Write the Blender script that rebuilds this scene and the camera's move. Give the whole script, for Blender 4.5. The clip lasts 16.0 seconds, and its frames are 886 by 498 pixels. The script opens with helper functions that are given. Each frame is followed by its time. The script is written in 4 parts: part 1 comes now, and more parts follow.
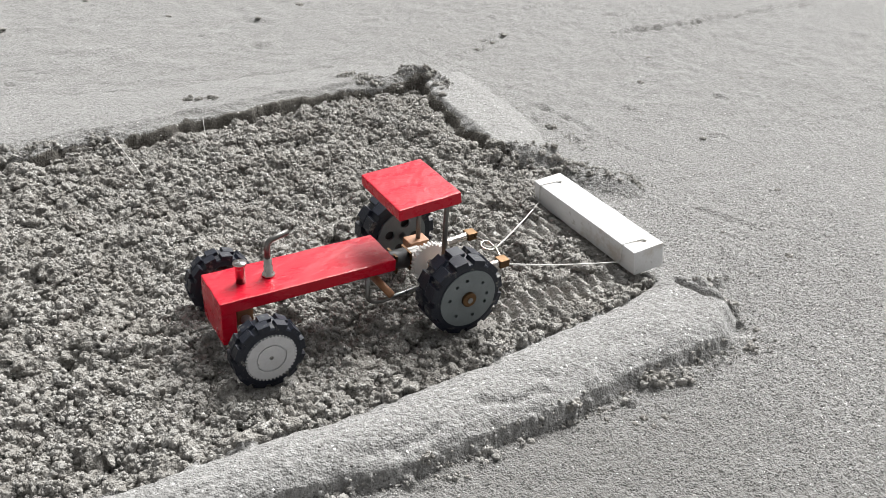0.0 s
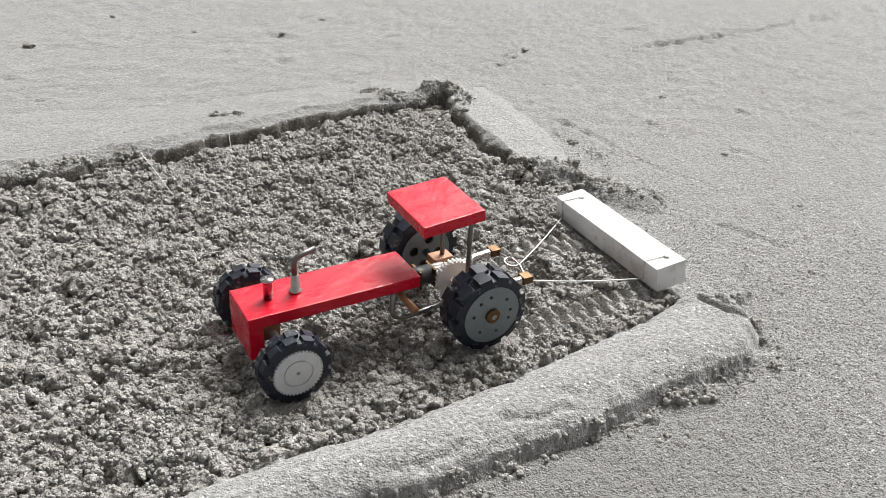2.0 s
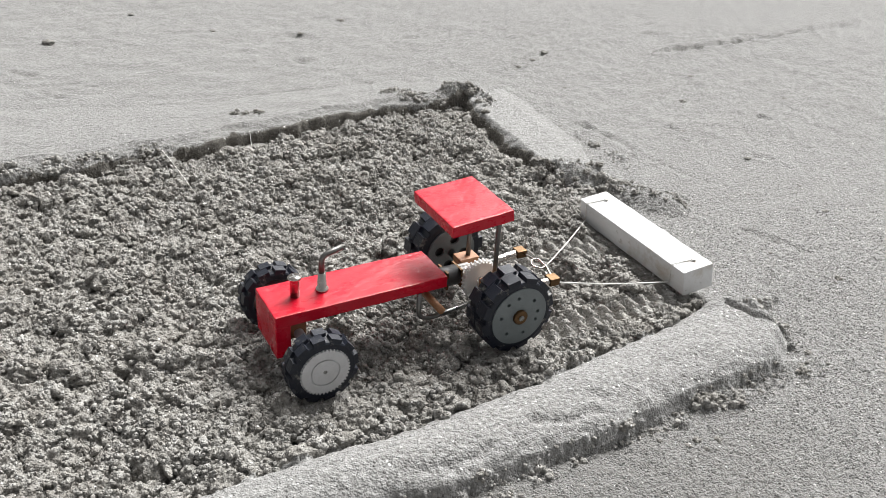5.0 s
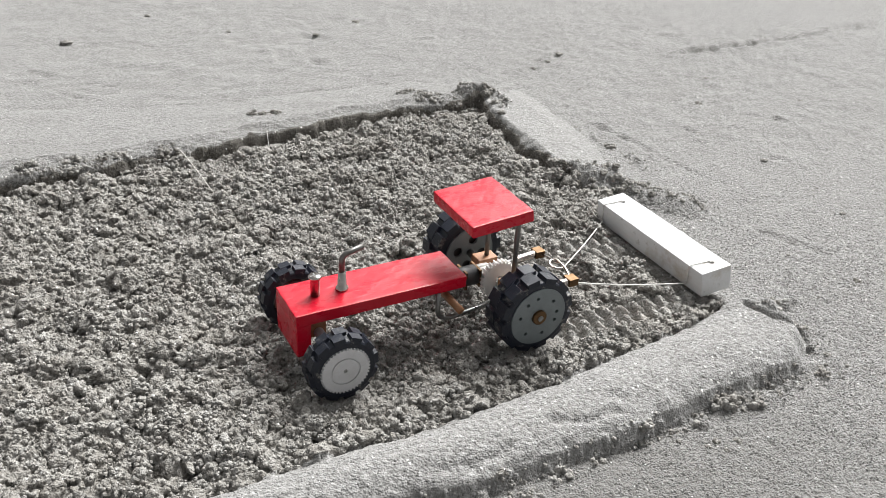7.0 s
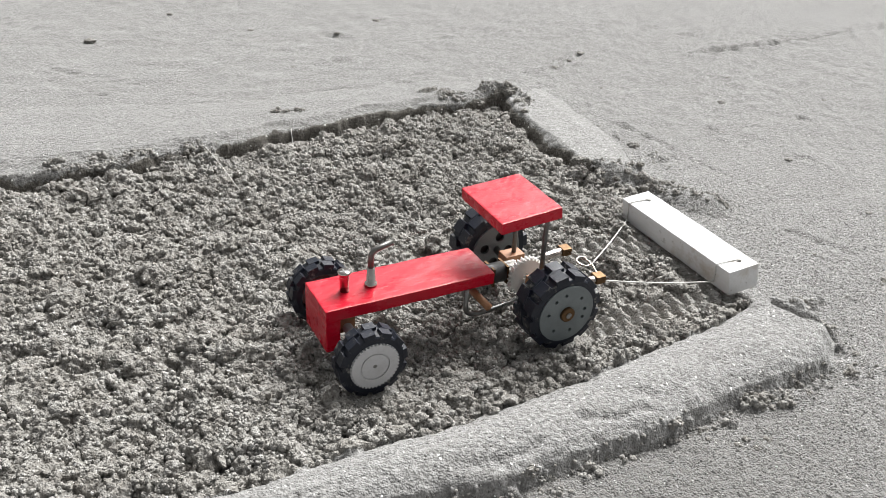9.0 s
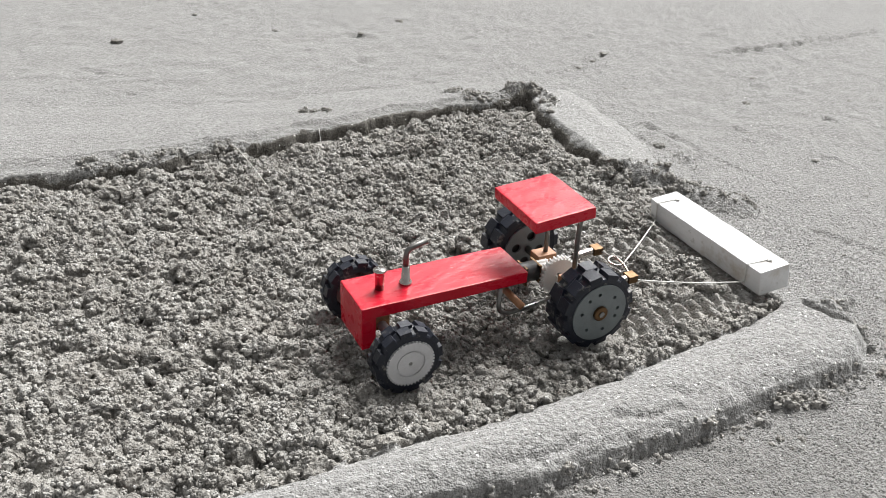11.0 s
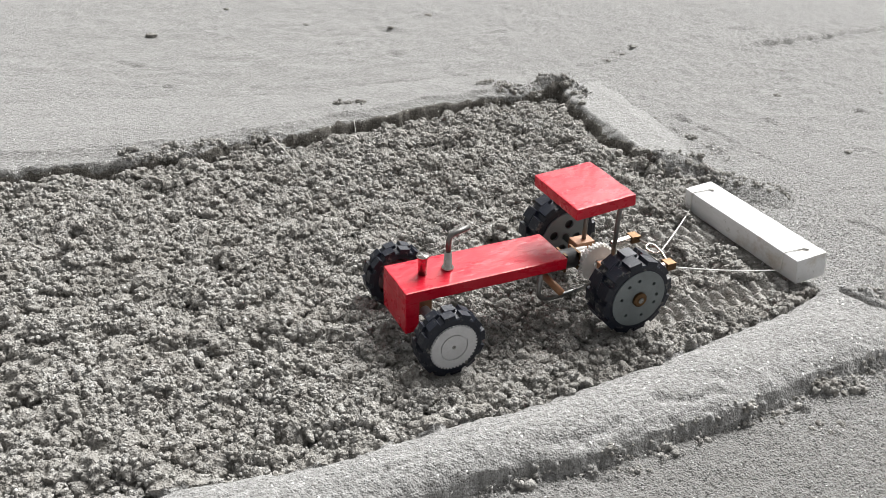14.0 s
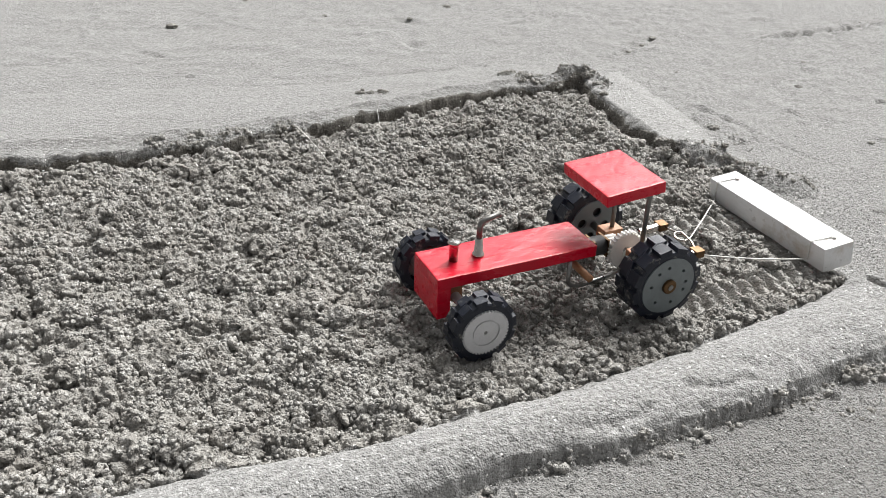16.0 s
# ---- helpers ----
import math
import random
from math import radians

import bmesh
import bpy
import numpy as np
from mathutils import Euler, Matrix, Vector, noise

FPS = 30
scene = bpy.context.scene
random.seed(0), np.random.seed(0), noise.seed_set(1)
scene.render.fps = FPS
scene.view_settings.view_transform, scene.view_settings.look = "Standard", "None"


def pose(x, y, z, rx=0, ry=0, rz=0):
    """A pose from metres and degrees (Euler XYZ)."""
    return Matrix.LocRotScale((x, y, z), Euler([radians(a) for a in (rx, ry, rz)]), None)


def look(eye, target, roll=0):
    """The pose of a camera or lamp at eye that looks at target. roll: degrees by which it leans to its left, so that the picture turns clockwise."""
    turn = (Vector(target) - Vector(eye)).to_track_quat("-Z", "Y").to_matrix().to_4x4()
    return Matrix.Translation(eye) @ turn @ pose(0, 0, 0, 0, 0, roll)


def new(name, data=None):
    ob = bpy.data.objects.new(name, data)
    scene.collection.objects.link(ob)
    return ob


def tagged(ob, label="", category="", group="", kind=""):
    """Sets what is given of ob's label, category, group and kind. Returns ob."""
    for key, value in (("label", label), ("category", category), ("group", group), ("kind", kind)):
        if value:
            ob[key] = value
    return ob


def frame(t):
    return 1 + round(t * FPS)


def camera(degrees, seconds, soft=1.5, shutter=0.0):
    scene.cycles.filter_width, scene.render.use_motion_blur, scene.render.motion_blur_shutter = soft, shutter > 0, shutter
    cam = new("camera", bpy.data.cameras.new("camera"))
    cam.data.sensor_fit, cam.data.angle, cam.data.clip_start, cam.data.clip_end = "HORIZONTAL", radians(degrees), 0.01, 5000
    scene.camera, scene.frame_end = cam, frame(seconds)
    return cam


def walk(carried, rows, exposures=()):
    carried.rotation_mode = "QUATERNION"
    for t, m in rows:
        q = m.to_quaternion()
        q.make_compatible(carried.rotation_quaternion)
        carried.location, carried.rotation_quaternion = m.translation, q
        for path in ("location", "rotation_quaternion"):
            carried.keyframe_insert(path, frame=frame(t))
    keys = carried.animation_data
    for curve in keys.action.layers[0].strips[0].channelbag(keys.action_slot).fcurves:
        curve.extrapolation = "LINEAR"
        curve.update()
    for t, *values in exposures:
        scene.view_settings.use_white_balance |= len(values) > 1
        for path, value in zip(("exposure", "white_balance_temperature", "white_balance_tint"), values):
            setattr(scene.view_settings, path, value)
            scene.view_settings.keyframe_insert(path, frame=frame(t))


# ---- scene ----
cam = camera(53.0, 16.0, 0.55)
PATH = [
    (0.0, -0.00390, -0.00023, 0.22734, 60.419, -2.631, 1.886),
    (0.5, -0.00423, -0.00121, 0.22928, 60.558, -2.607, 2.345),
    (1.0, -0.00666, -0.00151, 0.22906, 60.667, -2.452, 2.697),
    (1.5, -0.00651, -0.00173, 0.23067, 60.891, -2.267, 2.934),
    (2.0, -0.00650, -0.00258, 0.23175, 61.025, -2.225, 3.024),
    (2.5, -0.00758, -0.00116, 0.22861, 61.059, -2.302, 3.087),
    (3.0, -0.00955, -0.00089, 0.22755, 61.010, -2.408, 3.227),
    (3.5, -0.00916, -0.00099, 0.22816, 61.048, -2.507, 3.344),
    (4.0, -0.01123, -0.00104, 0.22795, 61.145, -2.628, 3.436),
    (6.5, -0.01902, -0.00229, 0.22867, 61.336, -2.627, 4.184),
    (7.0, -0.01990, -0.00288, 0.22774, 61.372, -2.623, 4.357),
    (7.5, -0.02161, -0.00346, 0.22734, 61.438, -2.557, 4.564),
    (8.0, -0.02346, -0.00359, 0.22632, 61.371, -2.542, 4.829),
    (8.5, -0.02421, -0.00459, 0.22646, 61.336, -2.533, 5.010),
    (9.0, -0.02637, -0.00478, 0.22619, 61.371, -2.495, 5.217),
    (11.5, -0.03628, -0.00886, 0.22666, 61.380, -2.262, 6.259),
    (12.0, -0.03740, -0.00954, 0.22724, 61.409, -2.205, 6.449),
    (12.5, -0.03956, -0.01239, 0.22553, 61.279, -2.149, 6.643),
    (13.0, -0.04150, -0.01333, 0.22542, 61.221, -2.064, 6.820),
    (13.5, -0.04236, -0.01561, 0.22603, 61.203, -1.967, 6.990),
    (14.0, -0.04395, -0.01705, 0.22501, 61.140, -1.876, 7.171),
    (14.5, -0.04664, -0.01758, 0.22639, 61.159, -1.782, 7.328),
    (15.0, -0.04788, -0.01903, 0.22573, 61.042, -1.739, 7.396),
    (15.5, -0.05003, -0.02067, 0.22407, 60.913, -1.779, 7.564),
    (16.0, -0.05312, -0.02188, 0.22272, 60.777, -1.796, 7.703),
]
walk(cam, [(t, pose(x, y, z, rx, ry, rz)) for t, x, y, z, rx, ry, rz in PATH])

# ---- world and light: bright overcast, the light comes from over the far side ----
SUN_UP, SUN_ROUND = 50.0, 24.0
world = bpy.data.worlds.new("overcast_sky")
scene.world = world
world.use_nodes = True
wn = world.node_tree
wn.nodes.clear()
w_out = wn.nodes.new("ShaderNodeOutputWorld")
w_bg = wn.nodes.new("ShaderNodeBackground")
w_sky = wn.nodes.new("ShaderNodeTexSky")
w_sky.sky_type = "NISHITA"
w_sky.sun_disc = False
w_sky.sun_elevation = radians(SUN_UP)
w_sky.sun_rotation = radians(SUN_ROUND)
w_sky.air_density, w_sky.dust_density, w_sky.ozone_density = 1.0, 4.0, 1.0
w_hsv = wn.nodes.new("ShaderNodeHueSaturation")
w_hsv.inputs["Saturation"].default_value = 0.06
w_bg.inputs["Strength"].default_value = 0.066
wn.links.new(w_sky.outputs[0], w_hsv.inputs["Color"])
wn.links.new(w_hsv.outputs[0], w_bg.inputs["Color"])
wn.links.new(w_bg.outputs[0], w_out.inputs["Surface"])

sun = new("sun", bpy.data.lights.new("sun", "SUN"))
sun.data.energy, sun.data.angle, sun.data.color = 3.9, radians(36), (1.0, 0.997, 0.985)
a, e = radians(SUN_ROUND), radians(SUN_UP)
sun.matrix_world = look((math.sin(a) * math.cos(e), math.cos(a) * math.cos(e), math.sin(e)), (0, 0, 0))
scene.view_settings.exposure = 0.95

CM = 0.01


# ---- materials ----
def nodes_of(name):
    m = bpy.data.materials.new(name)
    m.use_nodes = True
    nt = m.node_tree
    return m, nt, nt.nodes["Principled BSDF"]


def add(nt, kind, **values):
    n = nt.nodes.new(kind)
    for key, v in values.items():
        n.inputs[key.replace("_", " ")].default_value = v
    return n


def mix(nt, fac, a, b):
    n = nt.nodes.new("ShaderNodeMix")
    n.data_type = "RGBA"
    if isinstance(fac, float):
        n.inputs[0].default_value = fac
    else:
        nt.links.new(fac, n.inputs[0])
    for v, i in ((a, 6), (b, 7)):
        if isinstance(v, tuple):
            n.inputs[i].default_value = (*v, 1)
        else:
            nt.links.new(v, n.inputs[i])
    return n.outputs[2]


def ramp(nt, value, lo, hi, to0=0.0, to1=1.0):
    n = nt.nodes.new("ShaderNodeMapRange")
    nt.links.new(value, n.inputs[0])
    for i, v in enumerate((lo, hi, to0, to1)):
        n.inputs[i + 1].default_value = v
    return n.outputs[0]


def sand_material(name, pale, dark, moist, grain=1250.0, stain=14.0, relief=0.0007, moist_lo=0.52, moist_hi=0.72, dusty=0.0):
    """Grey builder's sand: single grains of several tones, damp patches, and the odd glinting grain."""
    m, nt, bsdf = nodes_of(name)
    co = nt.nodes.new("ShaderNodeTexCoord").outputs["Object"]
    cells = add(nt, "ShaderNodeTexVoronoi", Scale=grain)
    fine = add(nt, "ShaderNodeTexNoise", Scale=grain * 0.55, Detail=4.0, Roughness=0.7)
    mid = add(nt, "ShaderNodeTexNoise", Scale=240.0, Detail=6.0, Roughness=0.75)
    big = add(nt, "ShaderNodeTexNoise", Scale=stain, Detail=4.0, Roughness=0.6)
    for n in (cells, fine, mid, big):
        nt.links.new(co, n.inputs["Vector"])
    tone = nt.nodes.new("ShaderNodeSeparateColor")
    nt.links.new(cells.outputs["Color"], tone.inputs[0])
    col = mix(nt, ramp(nt, tone.outputs[0], 0.0, 0.75), dark, pale)
    col = mix(nt, ramp(nt, fine.outputs[0], 0.35, 0.62, 0.55, 0.0), col, dark)
    col = mix(nt, ramp(nt, mid.outputs[0], 0.42, 0.68, 0.0, 0.75), col, moist)
    col = mix(nt, ramp(nt, big.outputs[0], moist_lo, moist_hi, 0.0, 0.6), col, moist)
    speck = add(nt, "ShaderNodeTexNoise", Scale=520.0, Detail=2.0, Roughness=0.5)
    nt.links.new(co, speck.inputs["Vector"])
    col = mix(nt, ramp(nt, speck.outputs[0], 0.50, 0.66, 0.0, 0.8), col, dark)
    col = mix(nt, ramp(nt, speck.outputs[0], 0.48, 0.34, 0.0, 0.5), col, pale)
    black = ramp(nt, tone.outputs[1], 0.965, 0.97, 0.0, 0.7)
    col = mix(nt, black, col, (0.07, 0.065, 0.06))
    white = ramp(nt, tone.outputs[2], 0.994, 0.996)
    col = mix(nt, white, col, (0.75, 0.74, 0.72))
    nt.links.new(col, bsdf.inputs["Base Color"])
    nt.links.new(ramp(nt, tone.outputs[2], 0.98, 0.985, 0.85, 0.25), bsdf.inputs["Roughness"])
    bump = add(nt, "ShaderNodeBump", Strength=1.0, Distance=relief)
    bump2 = add(nt, "ShaderNodeBump", Strength=0.7, Distance=relief * 1.6)
    nt.links.new(cells.outputs["Distance"], bump.inputs["Height"])
    bump.invert = True
    nt.links.new(fine.outputs[0], bump2.inputs["Height"])
    nt.links.new(bump.outputs[0], bump2.inputs["Normal"])
    bump3 = add(nt, "ShaderNodeBump", Strength=0.8, Distance=relief * 2.0)
    bump3.invert = True
    nt.links.new(speck.outputs[0], bump3.inputs["Height"])
    nt.links.new(bump2.outputs[0], bump3.inputs["Normal"])
    nt.links.new(bump3.outputs[0], bsdf.inputs["Normal"])
    bsdf.inputs["Specular IOR Level"].default_value = 0.2
    bsdf.inputs["Sheen Weight"].default_value = dusty
    bsdf.inputs["Sheen Roughness"].default_value = 0.45
    return m


def worn_material(name, colour, second, rough=0.5, metal=0.0, scale=300.0, relief=0.0001, amount=0.5, coat=0.0, stretch=(1, 1, 1), gloss=0.5):
    """A painted, plastic or metal surface with small stains and scratches."""
    m, nt, bsdf = nodes_of(name)
    co = nt.nodes.new("ShaderNodeTexCoord").outputs["Object"]
    mp = nt.nodes.new("ShaderNodeMapping")
    mp.inputs["Scale"].default_value = stretch
    nt.links.new(co, mp.inputs["Vector"])
    big = add(nt, "ShaderNodeTexNoise", Scale=scale, Detail=5.0, Roughness=0.65)
    small = add(nt, "ShaderNodeTexNoise", Scale=scale * 7, Detail=4.0, Roughness=0.6)
    for n in (big, small):
        nt.links.new(mp.outputs[0], n.inputs["Vector"])
    col = mix(nt, ramp(nt, big.outputs[0], 0.45, 0.75, 0.0, amount), colour, second)
    col = mix(nt, ramp(nt, small.outputs[0], 0.5, 0.75, 0.0, amount * 0.7), col, second)
    nt.links.new(col, bsdf.inputs["Base Color"])
    nt.links.new(ramp(nt, big.outputs[0], 0.3, 0.7, max(0.05, rough - 0.12), min(1.0, rough + 0.15)), bsdf.inputs["Roughness"])
    bsdf.inputs["Metallic"].default_value = metal
    bsdf.inputs["Specular IOR Level"].default_value = gloss
    bsdf.inputs["Coat Weight"].default_value = coat
    bump = add(nt, "ShaderNodeBump", Strength=0.6, Distance=relief)
    nt.links.new(small.outputs[0], bump.inputs["Height"])
    nt.links.new(bump.outputs[0], bsdf.inputs["Normal"])
    return m


SAND = sand_material("dry_grey_sand", (0.36, 0.354, 0.341), (0.145, 0.142, 0.136), (0.205, 0.198, 0.187), stain=20.0, moist_lo=0.50, dusty=0.34)


def dim_patch(m, x, y, reach, fade, colour):
    """Darkens a round patch of the ground, with a ragged edge, to paint dimmer light into its colour."""
    nt = m.node_tree
    bsdf = nt.nodes["Principled BSDF"]
    old = bsdf.inputs["Base Color"].links[0].from_socket
    co = nt.nodes.new("ShaderNodeTexCoord").outputs["Object"]
    ragged = add(nt, "ShaderNodeTexNoise", Scale=30.0, Detail=5.0, Roughness=0.65)
    nt.links.new(co, ragged.inputs["Vector"])
    far = nt.nodes.new("ShaderNodeVectorMath")
    far.operation = "DISTANCE"
    far.inputs[1].default_value = (x, y, 0)
    nt.links.new(co, far.inputs[0])
    sum_node = nt.nodes.new("ShaderNodeMath")
    sum_node.operation = "MULTIPLY_ADD"
    nt.links.new(ragged.outputs[0], sum_node.inputs[0])
    sum_node.inputs[1].default_value = 0.12
    nt.links.new(far.outputs["Value"], sum_node.inputs[2])
    nt.links.new(mix(nt, ramp(nt, sum_node.outputs[0], reach + 0.06, reach + fade + 0.06, 0.72, 0.0), old, colour), bsdf.inputs["Base Color"])


# the near ground's lower brightness, painted into the sand colour
dim_patch(SAND, 0.06, 0.18, 0.07, 0.09, (0.15, 0.145, 0.136))
RIDGE = sand_material("pressed_sand", (0.36, 0.356, 0.346), (0.17, 0.167, 0.161), (0.23, 0.225, 0.216), stain=30.0, relief=0.00045, dusty=0.14)
SOIL = sand_material("loose_damp_sand", (0.455, 0.447, 0.426), (0.28, 0.272, 0.255), (0.238, 0.218, 0.192), grain=1300.0, stain=42.0,
                     relief=0.0006, moist_lo=0.48, moist_hi=0.66)
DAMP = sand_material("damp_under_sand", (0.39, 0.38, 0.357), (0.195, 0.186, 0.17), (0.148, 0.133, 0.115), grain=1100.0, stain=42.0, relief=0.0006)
# damp brown sand, coloured darker still for the shade on the steep bank faces
CLOD = sand_material("damp_sand_with_shade", (0.18, 0.168, 0.15), (0.088, 0.082, 0.073), (0.08, 0.073, 0.063), grain=1100.0, relief=0.0006)


def grain_material():
    """Single grains, each of its own tone from black to white quartz."""
    m, nt, bsdf = nodes_of("single_sand_grains")
    pick = nt.nodes.new("ShaderNodeNewGeometry").outputs["Random Per Island"]
    col = mix(nt, ramp(nt, pick, 0.0, 0.7), (0.13, 0.128, 0.122), (0.36, 0.355, 0.343))
    col = mix(nt, ramp(nt, pick, 0.97, 0.98), col, (0.75, 0.75, 0.74))
    nt.links.new(col, bsdf.inputs["Base Color"])
    nt.links.new(ramp(nt, pick, 0.9, 1.0, 0.85, 0.3), bsdf.inputs["Roughness"])
    return m


GRAINS = grain_material()
RED = worn_material("red_painted_wood", (0.47, 0.002, 0.018), (0.33, 0.002, 0.010), 0.30, 0.0, 100.0, 0.00025, 0.45, 0.0, (0.6, 1.3, 1.3), 0.32)
RUBBER = worn_material("black_rubber", (0.008, 0.0105, 0.019), (0.03, 0.03, 0.032), 0.4, 0.0, 180.0, 0.0002, 0.25, 0.0, (1, 1, 1), 0.32)
GREY_PLASTIC = worn_material("grey_plastic", (0.135, 0.155, 0.16), (0.09, 0.10, 0.105), 0.4, 0.0, 200.0, 0.00005, 0.4)
WHITE_PLASTIC = worn_material("white_nylon", (0.50, 0.50, 0.51), (0.38, 0.375, 0.37), 0.45, 0.0, 160.0, 0.00005, 0.5)
CLEAR_NYLON = worn_material("milky_nylon", (0.72, 0.71, 0.69), (0.60, 0.58, 0.54), 0.4, 0.0, 160.0, 0.00005, 0.5)
CLEAR_NYLON.node_tree.nodes["Principled BSDF"].inputs["Subsurface Weight"].default_value = 0.4
CLEAR_NYLON.node_tree.nodes["Principled BSDF"].inputs["Subsurface Radius"].default_value = (0.004, 0.004, 0.004)
BLACK_PLASTIC = worn_material("black_plastic", (0.015, 0.015, 0.016), (0.05, 0.05, 0.05), 0.45, 0.0, 200.0, 0.0001, 0.4)
STEEL = worn_material("dull_steel", (0.24, 0.24, 0.235), (0.14, 0.135, 0.125), 0.34, 1.0, 250.0, 0.00005, 0.5)
NICKEL = worn_material("bright_nickel", (0.48, 0.44, 0.41), (0.32, 0.26, 0.22), 0.18, 1.0, 250.0, 0.00004, 0.4)
WIRE = worn_material("grey_iron_wire", (0.15, 0.147, 0.14), (0.085, 0.08, 0.07), 0.45, 0.8, 300.0, 0.00008, 0.5)
BRASS = worn_material("brass", (0.125, 0.074, 0.038), (0.065, 0.043, 0.025), 0.42, 1.0, 260.0, 0.00005, 0.5)
COPPER_WOOD = worn_material("brown_wood", (0.34, 0.165, 0.08), (0.20, 0.09, 0.042), 0.55, 0.0, 260.0, 0.0002, 0.6)
WHITE_PAINT = worn_material("white_painted_wood", (0.66, 0.66, 0.665), (0.50, 0.49, 0.47), 0.55, 0.0, 55.0, 0.0002, 0.45, 0.0, (0.5, 1.5, 1.5))


def stain_on(m, lo, hi, colour, scale):
    """Adds a few blotches of a stain to a worn material."""
    nt = m.node_tree
    bsdf = nt.nodes["Principled BSDF"]
    old = bsdf.inputs["Base Color"].links[0].from_socket
    co = nt.nodes.new("ShaderNodeTexCoord").outputs["Object"]
    blot = add(nt, "ShaderNodeTexNoise", Scale=scale, Detail=6.0, Roughness=0.7)
    nt.links.new(co, blot.inputs["Vector"])
    nt.links.new(mix(nt, ramp(nt, blot.outputs[0], lo, hi, 0.0, 0.8), old, colour), bsdf.inputs["Base Color"])


stain_on(WHITE_PAINT, 0.55, 0.72, (0.40, 0.34, 0.26), 45.0)
stain_on(WHITE_PAINT, 0.62, 0.70, (0.22, 0.20, 0.17), 190.0)
stain_on(RUBBER, 0.58, 0.68, (0.22, 0.21, 0.19), 160.0)
STRING = worn_material("white_thread", (0.66, 0.65, 0.62), (0.52, 0.50, 0.47), 0.85, 0.0, 900.0, 0.0002, 0.5)
LEAF = worn_material("yellow_leaf", (0.40, 0.30, 0.07), (0.25, 0.18, 0.05), 0.7, 0.0, 300.0, 0.0001, 0.5)


# ---- building helpers ----
def mesh_of(name, bm, material, smooth=False):
    me = bpy.data.meshes.new(name)
    bm.to_mesh(me)
    bm.free()
    me.materials.append(material)
    if smooth:
        me.shade_smooth()
    return me


def part(name, bm, material, parent, label="", smooth=False):
    ob = new(name, mesh_of(name, bm, material, smooth))
    ob.parent = parent
    return tagged(ob, label)


def box(bm, lo, hi, bevel=0.0, segments=2):
    """A bevelled box between two corners, in centimetres."""
    made = bmesh.ops.create_cube(bm, size=1.0)["verts"]
    for v in made:
        v.co = Vector([CM * (l + (h - l) * (c + 0.5)) for l, h, c in zip(lo, hi, v.co)])
    if bevel:
        edges = list({e for v in made for e in v.link_edges})
        bmesh.ops.bevel(bm, geom=edges, offset=bevel * CM, segments=segments, affect="EDGES", profile=0.6)
    return bm


def hand_cut(bm, cuts=10, amount=0.018):
    """Makes a board's faces and edges slightly uneven, as sawn and painted by hand."""
    bmesh.ops.subdivide_edges(bm, edges=[e for e in bm.edges if e.calc_length() > 0.003], cuts=cuts, use_grid_fill=True)
    for v in bm.verts:
        v.co += amount * CM * noise.noise_vector(v.co * 130) + 0.5 * amount * CM * noise.noise_vector(v.co * 420)
    return bm


def tube(bm, points, radius, sides=10, cap=True):
    """A round bar along points, in centimetres."""
    pts = [Vector(p) for p in points]
    rings = []
    side = None
    for i, p in enumerate(pts):
        way = (pts[min(i + 1, len(pts) - 1)] - pts[max(i - 1, 0)]).normalized()
        if side is None:
            side = way.orthogonal().normalized()
        side = (side - way * side.dot(way)).normalized()
        up = way.cross(side)
        r = radius[i] if isinstance(radius, (list, tuple)) else radius
        rings.append([bm.verts.new(CM * (p + r * (math.cos(q) * side + math.sin(q) * up)))
                      for q in (2 * math.pi * j / sides for j in range(sides))])
    for a, b in zip(rings, rings[1:]):
        for j in range(sides):
            bm.faces.new((a[j], a[(j + 1) % sides], b[(j + 1) % sides], b[j]))
    if cap:
        bm.faces.new(rings[0][::-1])
        bm.faces.new(rings[-1])
    return bm


def rounded(points, steps=5, cut=0.35):
    """A line of points with its corners rounded off."""
    pts = [Vector(p) for p in points]
    out = [pts[0]]
    for a, b, c in zip(pts, pts[1:], pts[2:]):
        p, q = b.lerp(a, min(0.5, cut / max(1e-6, (a - b).length))), b.lerp(c, min(0.5, cut / max(1e-6, (c - b).length)))
        for i in range(steps + 1):
            s = i / steps
            out.append(p.lerp(b, s).lerp(b.lerp(q, s), s))
    return out + [pts[-1]]


# ---- the lie of the land, in centimetres ----
STEP = 0.05
GX = np.arange(-52.0, 24.0, STEP)
GY = np.arange(14.0, 74.0, STEP)
X, Y = np.meshgrid(GX, GY)


def value_noise(x, y, size, seed):
    """Smooth noise between -1 and 1 with bumps of about that size."""
    table = np.random.RandomState(seed).uniform(-1, 1, (257, 257))
    u, v = x / size + 1000.37, y / size + 1000.71
    i, j = np.floor(u).astype(int), np.floor(v).astype(int)
    fu, fv = u - i, v - j
    fu, fv = fu * fu * (3 - 2 * fu), fv * fv * (3 - 2 * fv)
    i, j = i % 256, j % 256
    top = table[j, i] * (1 - fu) + table[j, i + 1] * fu
    low = table[j + 1, i] * (1 - fu) + table[j + 1, i + 1] * fu
    return top * (1 - fv) + low * fv


def smooth(lo, hi, v):
    s = np.clip((v - lo) / (hi - lo), 0, 1)
    return s * s * (3 - 2 * s)


def away(x, y, line):
    """Distance to a line of points."""
    best = np.full(x.shape, 1e9)
    for (ax, ay), (bx, by) in zip(line, line[1:]):
        dx, dy = bx - ax, by - ay
        s = np.clip(((x - ax) * dx + (y - ay) * dy) / (dx * dx + dy * dy), 0, 1)
        best = np.minimum(best, (x - ax - s * dx) ** 2 + (y - ay - s * dy) ** 2)
    return np.sqrt(best)


